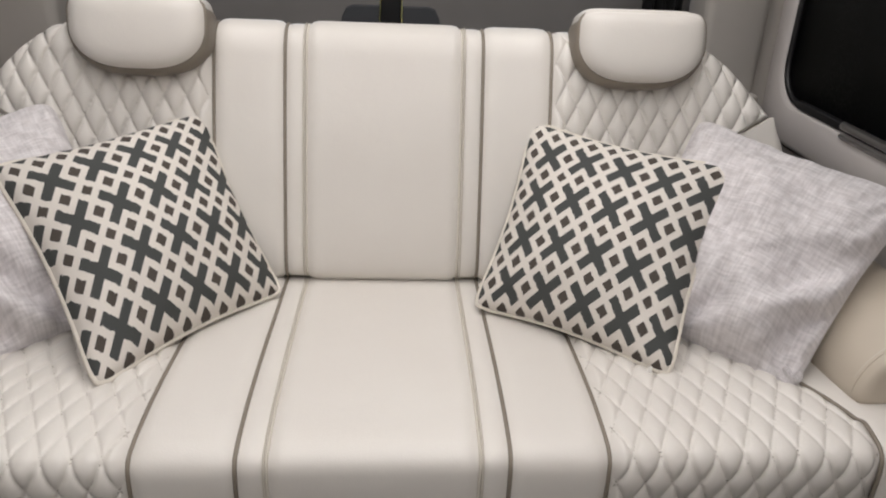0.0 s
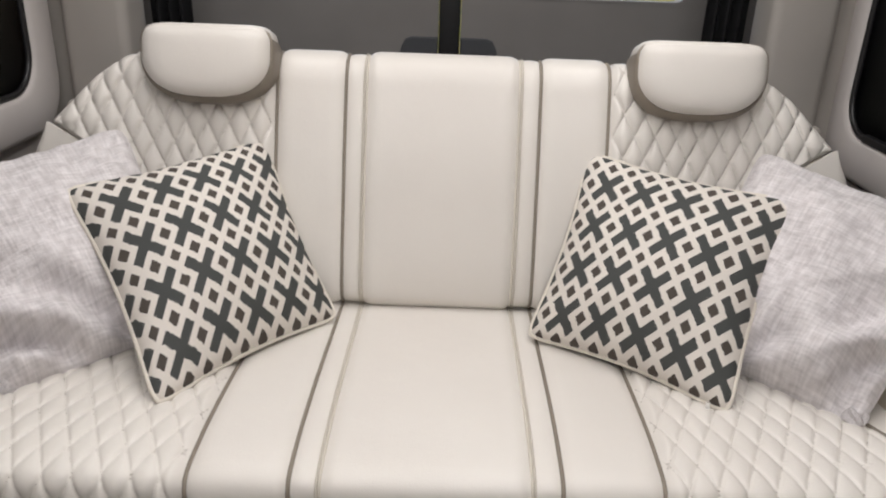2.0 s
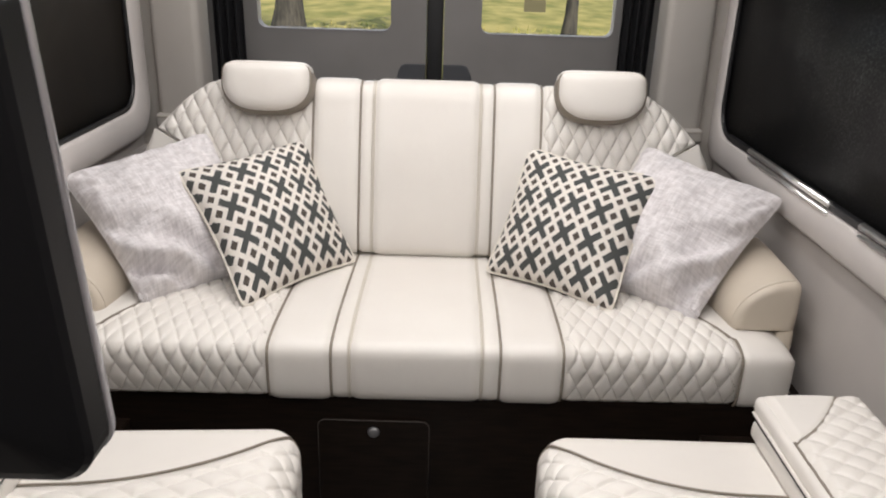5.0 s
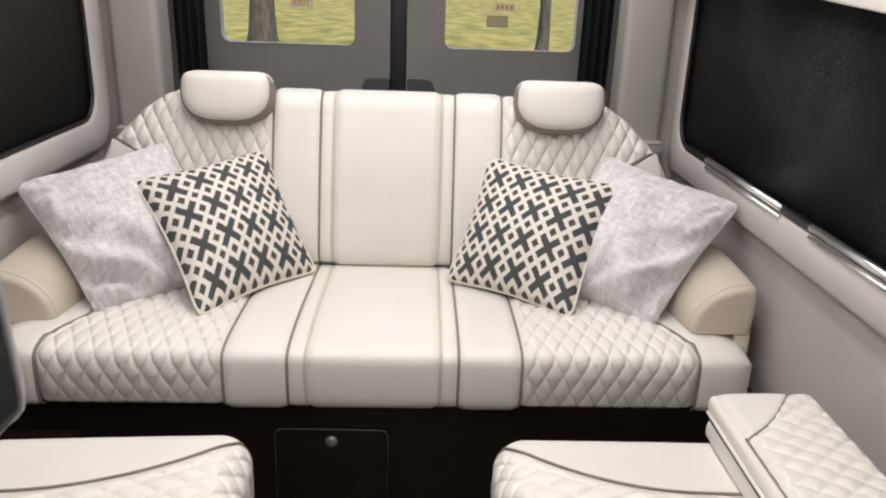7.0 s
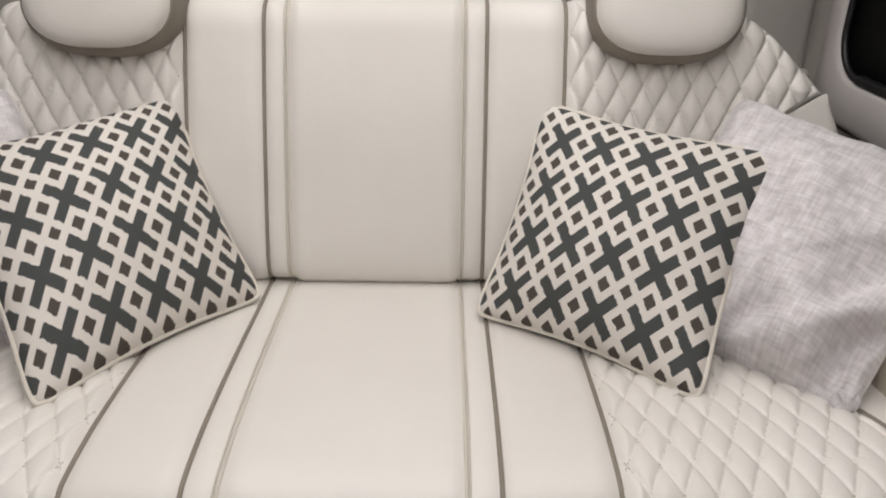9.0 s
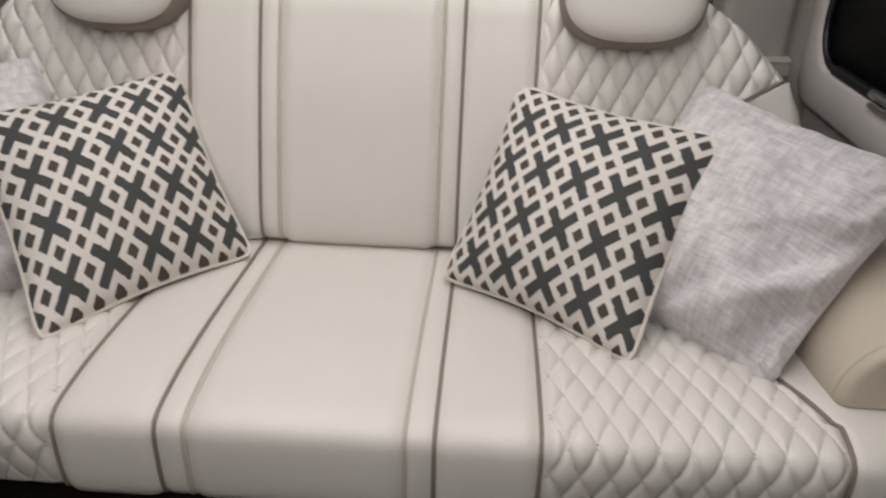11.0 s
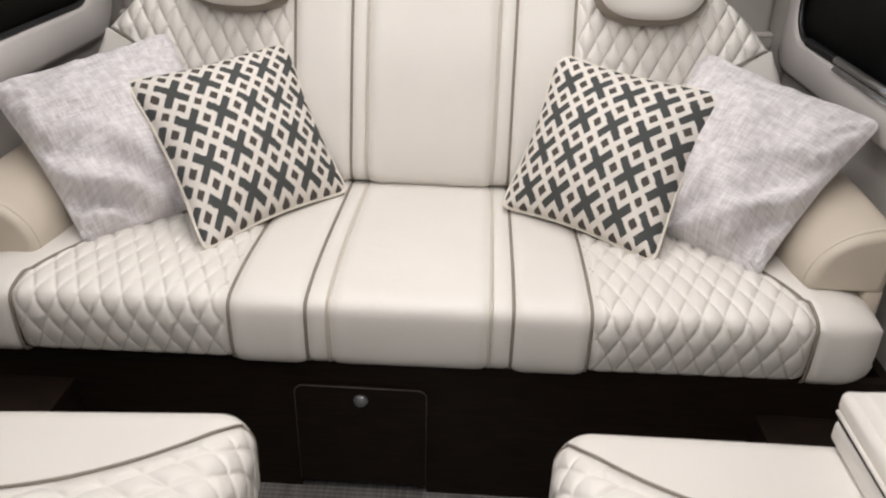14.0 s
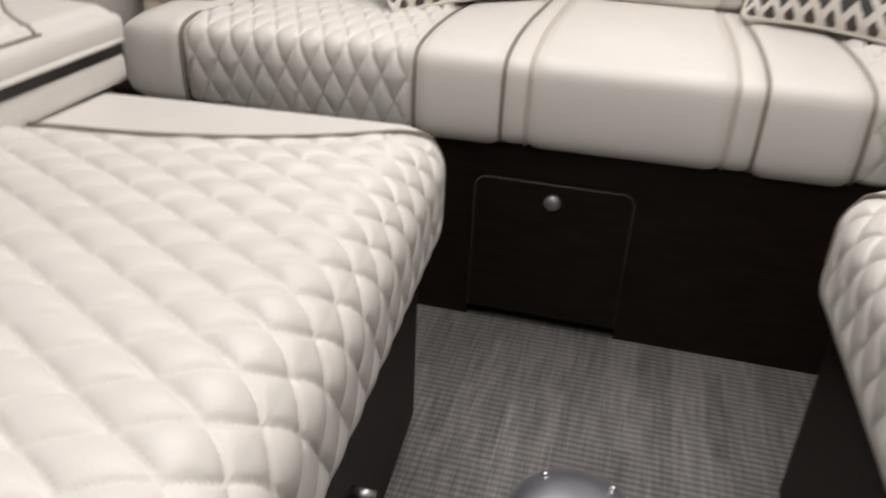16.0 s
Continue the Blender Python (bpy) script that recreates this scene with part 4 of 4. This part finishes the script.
# black monitor hanging from the roof, its back towards the aisle behind the seats
def monitor(x0, x1, y, z0, z1):
    mon = empty("monitor", "black flat monitor hanging from the van roof", "monitor")
    lean, cx_, cz_ = -0.048, (x0 + x1) / 2, (z0 + z1) / 2

    def lofted(cuts):
        bm = bmesh.new()
        rings = []
        for inset, d in cuts:
            ring = []
            for px_, pz_, a0, r in ((x1, z1, 0, 0.008), (x0, z1, 90, 0.008), (x0, z0, 180, 0.032), (x1, z0, 270, 0.032)):
                r = max(0.003, r - inset * 0.5)
                ox, oz = (-1 if px_ == x1 else 1) * (r + inset), (-1 if pz_ == z1 else 1) * (r + inset)
                for k in range(7):
                    a = radians(a0 + 15 * k)
                    z = pz_ + oz + r * math.sin(a)
                    ring.append(bm.verts.new((px_ + ox + r * math.cos(a) + lean * (z - z0), y + d, z)))
            rings.append(ring)
        for A, B in zip(rings, rings[1:]):
            for i in range(len(A)):
                j = (i + 1) % len(A)
                bm.faces.new((A[i], A[j], B[j], B[i]))
        bm.faces.new(rings[0])
        bm.faces.new(rings[-1][::-1])
        return bm
    part("housing", lofted([(0.075, -0.020), (0.060, -0.0195), (0.012, -0.0055), (0.004, -0.002), (0.0, 0.003), (0.0, 0.030), (0.003, 0.034)]), MONITOR, mon, "satin black back housing", smooth=False)
    # added pale strip in place of the blurred reflection on the housing's side
    part("edge_sheen", lofted([(0.002, 0.0335), (-0.001, 0.036), (-0.001, 0.040), (0.002, 0.0425)]), EDGESHEEN, mon, "thin pale strip added for the glossy edge's reflection")
    part("screen", lofted([(0.003, 0.042), (0.003, 0.045)]), BLACK, mon, smooth=False)
    part("mount_plate", box(cx_ - 0.06, cx_ + 0.06, y - 0.034, y - 0.019, cz_ - 0.06, cz_ + 0.06, 0.004), BLACK, mon)
    part("drop_pole", tube([(cx_, y - 0.045, cz_ - 0.04), (cx_, y - 0.045, 1.876)], 0.016, 14), BLACK, mon)
    part("roof_flange", box(cx_ - 0.05, cx_ + 0.05, y - 0.095, y + 0.005, 1.868, 1.8795, 0.003), BLACK, mon)
    return mon


monitor(-0.74, -0.200, -1.545, 0.888, 1.238)

# belt and buckle by the wall
belt = empty("seat_belt", "black seat belt loop and buckle by the van wall", "seat belt")
part("belt_loop", tube([(0.842, -0.640, 0.240), (0.846, -0.645, 0.290), (0.856, -0.680, 0.328), (0.864, -0.735, 0.332), (0.868, -0.785, 0.305), (0.868, -0.82, 0.245)], 0.014, 8), BELT, belt)
part("belt_webbing", box(0.832, 0.868, -0.70, -0.62, 0.236, 0.268, 0.006), BELT, belt, smooth=False)
part("buckle", box(0.828, 0.882, -0.93, -0.83, 0.236, 0.345, 0.010), BLACK, belt, smooth=False)

# floor socket between the seats
sock = empty("floor_socket", "domed satin steel table socket on the floor", "socket")
dome = bmesh.new()
rows_ = [(0.085, -0.022), (0.084, -0.014), (0.076, -0.004), (0.058, 0.006), (0.035, 0.012), (0.001, 0.014)]
R_ = [[dome.verts.new((0.014 + r * math.cos(2 * math.pi * k / 36), -0.94 + r * math.sin(2 * math.pi * k / 36), z)) for k in range(36)] for r, z in rows_]
for A_, B_ in zip(R_, R_[1:]):
    for i in range(36):
        dome.faces.new((A_[i], A_[(i + 1) % 36], B_[(i + 1) % 36], B_[i]))
part("dome", dome, DOME, sock)
for k in range(4):
    a = radians(45 + 90 * k)
    sc = bmesh.new()
    bmesh.ops.create_uvsphere(sc, u_segments=10, v_segments=6, radius=0.006, matrix=Matrix.Translation((0.014 + 0.062 * math.cos(a), -0.94 + 0.062 * math.sin(a), 0.004)))
    part("screw", sc, CHROME, sock)

# ---- outside the rear windows ----
gr = bmesh.new()
bmesh.ops.create_grid(gr, x_segments=1, y_segments=1, size=600, matrix=Matrix.Translation((0, 0, -0.65)))
tagged(part("ground", gr, GRASS, smooth=False), "sunlit dry grass field", "ground", kind="structure")


def tree(x, y, r, h):
    tr = empty("tree", "dark tree standing in the field", "tree", "trees in the field")
    bm = bmesh.new()
    cuts = [(-0.7, 2.6), (-0.2, 2.1), (0.15, 1.6), (0.45, 1.2), (0.9, 1.0), (2.0, 0.9), (h, 0.55)]
    R = [[bm.verts.new((x + 0.04 * math.sin(z * 2) + r * k * math.cos(a * math.pi / 7), y + r * k * math.sin(a * math.pi / 7), z)) for a in range(14)] for z, k in cuts]
    for A, B in zip(R, R[1:]):
        for i in range(14):
            bm.faces.new((A[i], A[(i + 1) % 14], B[(i + 1) % 14], B[i]))
    part("trunk", bm, BARK, tr)
    rnd = random.Random(int(x * 100))
    bm = bmesh.new()
    for k in range(500):
        p = Vector((rnd.gauss(0, 1.1), rnd.gauss(0, 1.1), rnd.gauss(0, 0.8))) + Vector((x, y, h + 0.8))
        d1 = Vector((rnd.uniform(-1, 1), rnd.uniform(-1, 1), rnd.uniform(-1, 1))).normalized() * 0.14
        d2 = d1.orthogonal().normalized() * 0.09
        bm.faces.new([bm.verts.new(p + o) for o in (-d1, d2, d1, -d2)])
    part("crown", bm, LEAF, tr, smooth=False)
    for k in range(5):
        a = k * 1.3
        part("limb", tube([(x, y, h - 0.9), (x + 0.5 * math.cos(a), y + 0.5 * math.sin(a), h + 0.2), (x + math.cos(a), y + math.sin(a), h + 0.9)], r * 0.35, 7), BARK, tr)


tree(-2.18, 9.0, 0.165, 4.2)
tree(1.70, 9.0, 0.075, 4.5)

# tufts of grass on the field
rnd = random.Random(4)
gv, gf = [], []
for k in range(7000):
    y_ = 2.6 + 16 * rnd.random() ** 1.4
    x_ = rnd.uniform(-0.75, 0.75) * (y_ + 2.0)
    a_, hgt = rnd.uniform(0, math.pi), rnd.uniform(0.05, 0.16)
    wx, wy = 0.018 * math.cos(a_), 0.018 * math.sin(a_)
    lx, ly = rnd.uniform(-0.05, 0.05), rnd.uniform(-0.05, 0.05)
    n0 = len(gv)
    gv += [(x_ - wx, y_ - wy, -0.65), (x_ + wx, y_ + wy, -0.65), (x_ + lx, y_ + ly, -0.65 + hgt)]
    gf.append((n0, n0 + 1, n0 + 2))
gm_ = bpy.data.meshes.new("grass_tufts")
gm_.from_pydata(gv, [], gf)
BLADE = mat("grass_blade", (0.3, 0.3, 0.06), 0.8)
geo = node(BLADE, "ShaderNodeNewGeometry")
ramp = node(BLADE, "ShaderNodeValToRGB")
ramp.color_ramp.elements[0].color, ramp.color_ramp.elements[1].color = (0.16, 0.20, 0.03, 1), (0.62, 0.50, 0.16, 1)
link(BLADE, geo.outputs["Random Per Island"], ramp.inputs[0])
link(BLADE, ramp.outputs[0], bsdf(BLADE).inputs["Base Color"])
gm_.materials.append(BLADE)
tagged(new("grass_tufts", gm_), "loose tufts of dry yellow-green grass", "grass", kind="stuff")
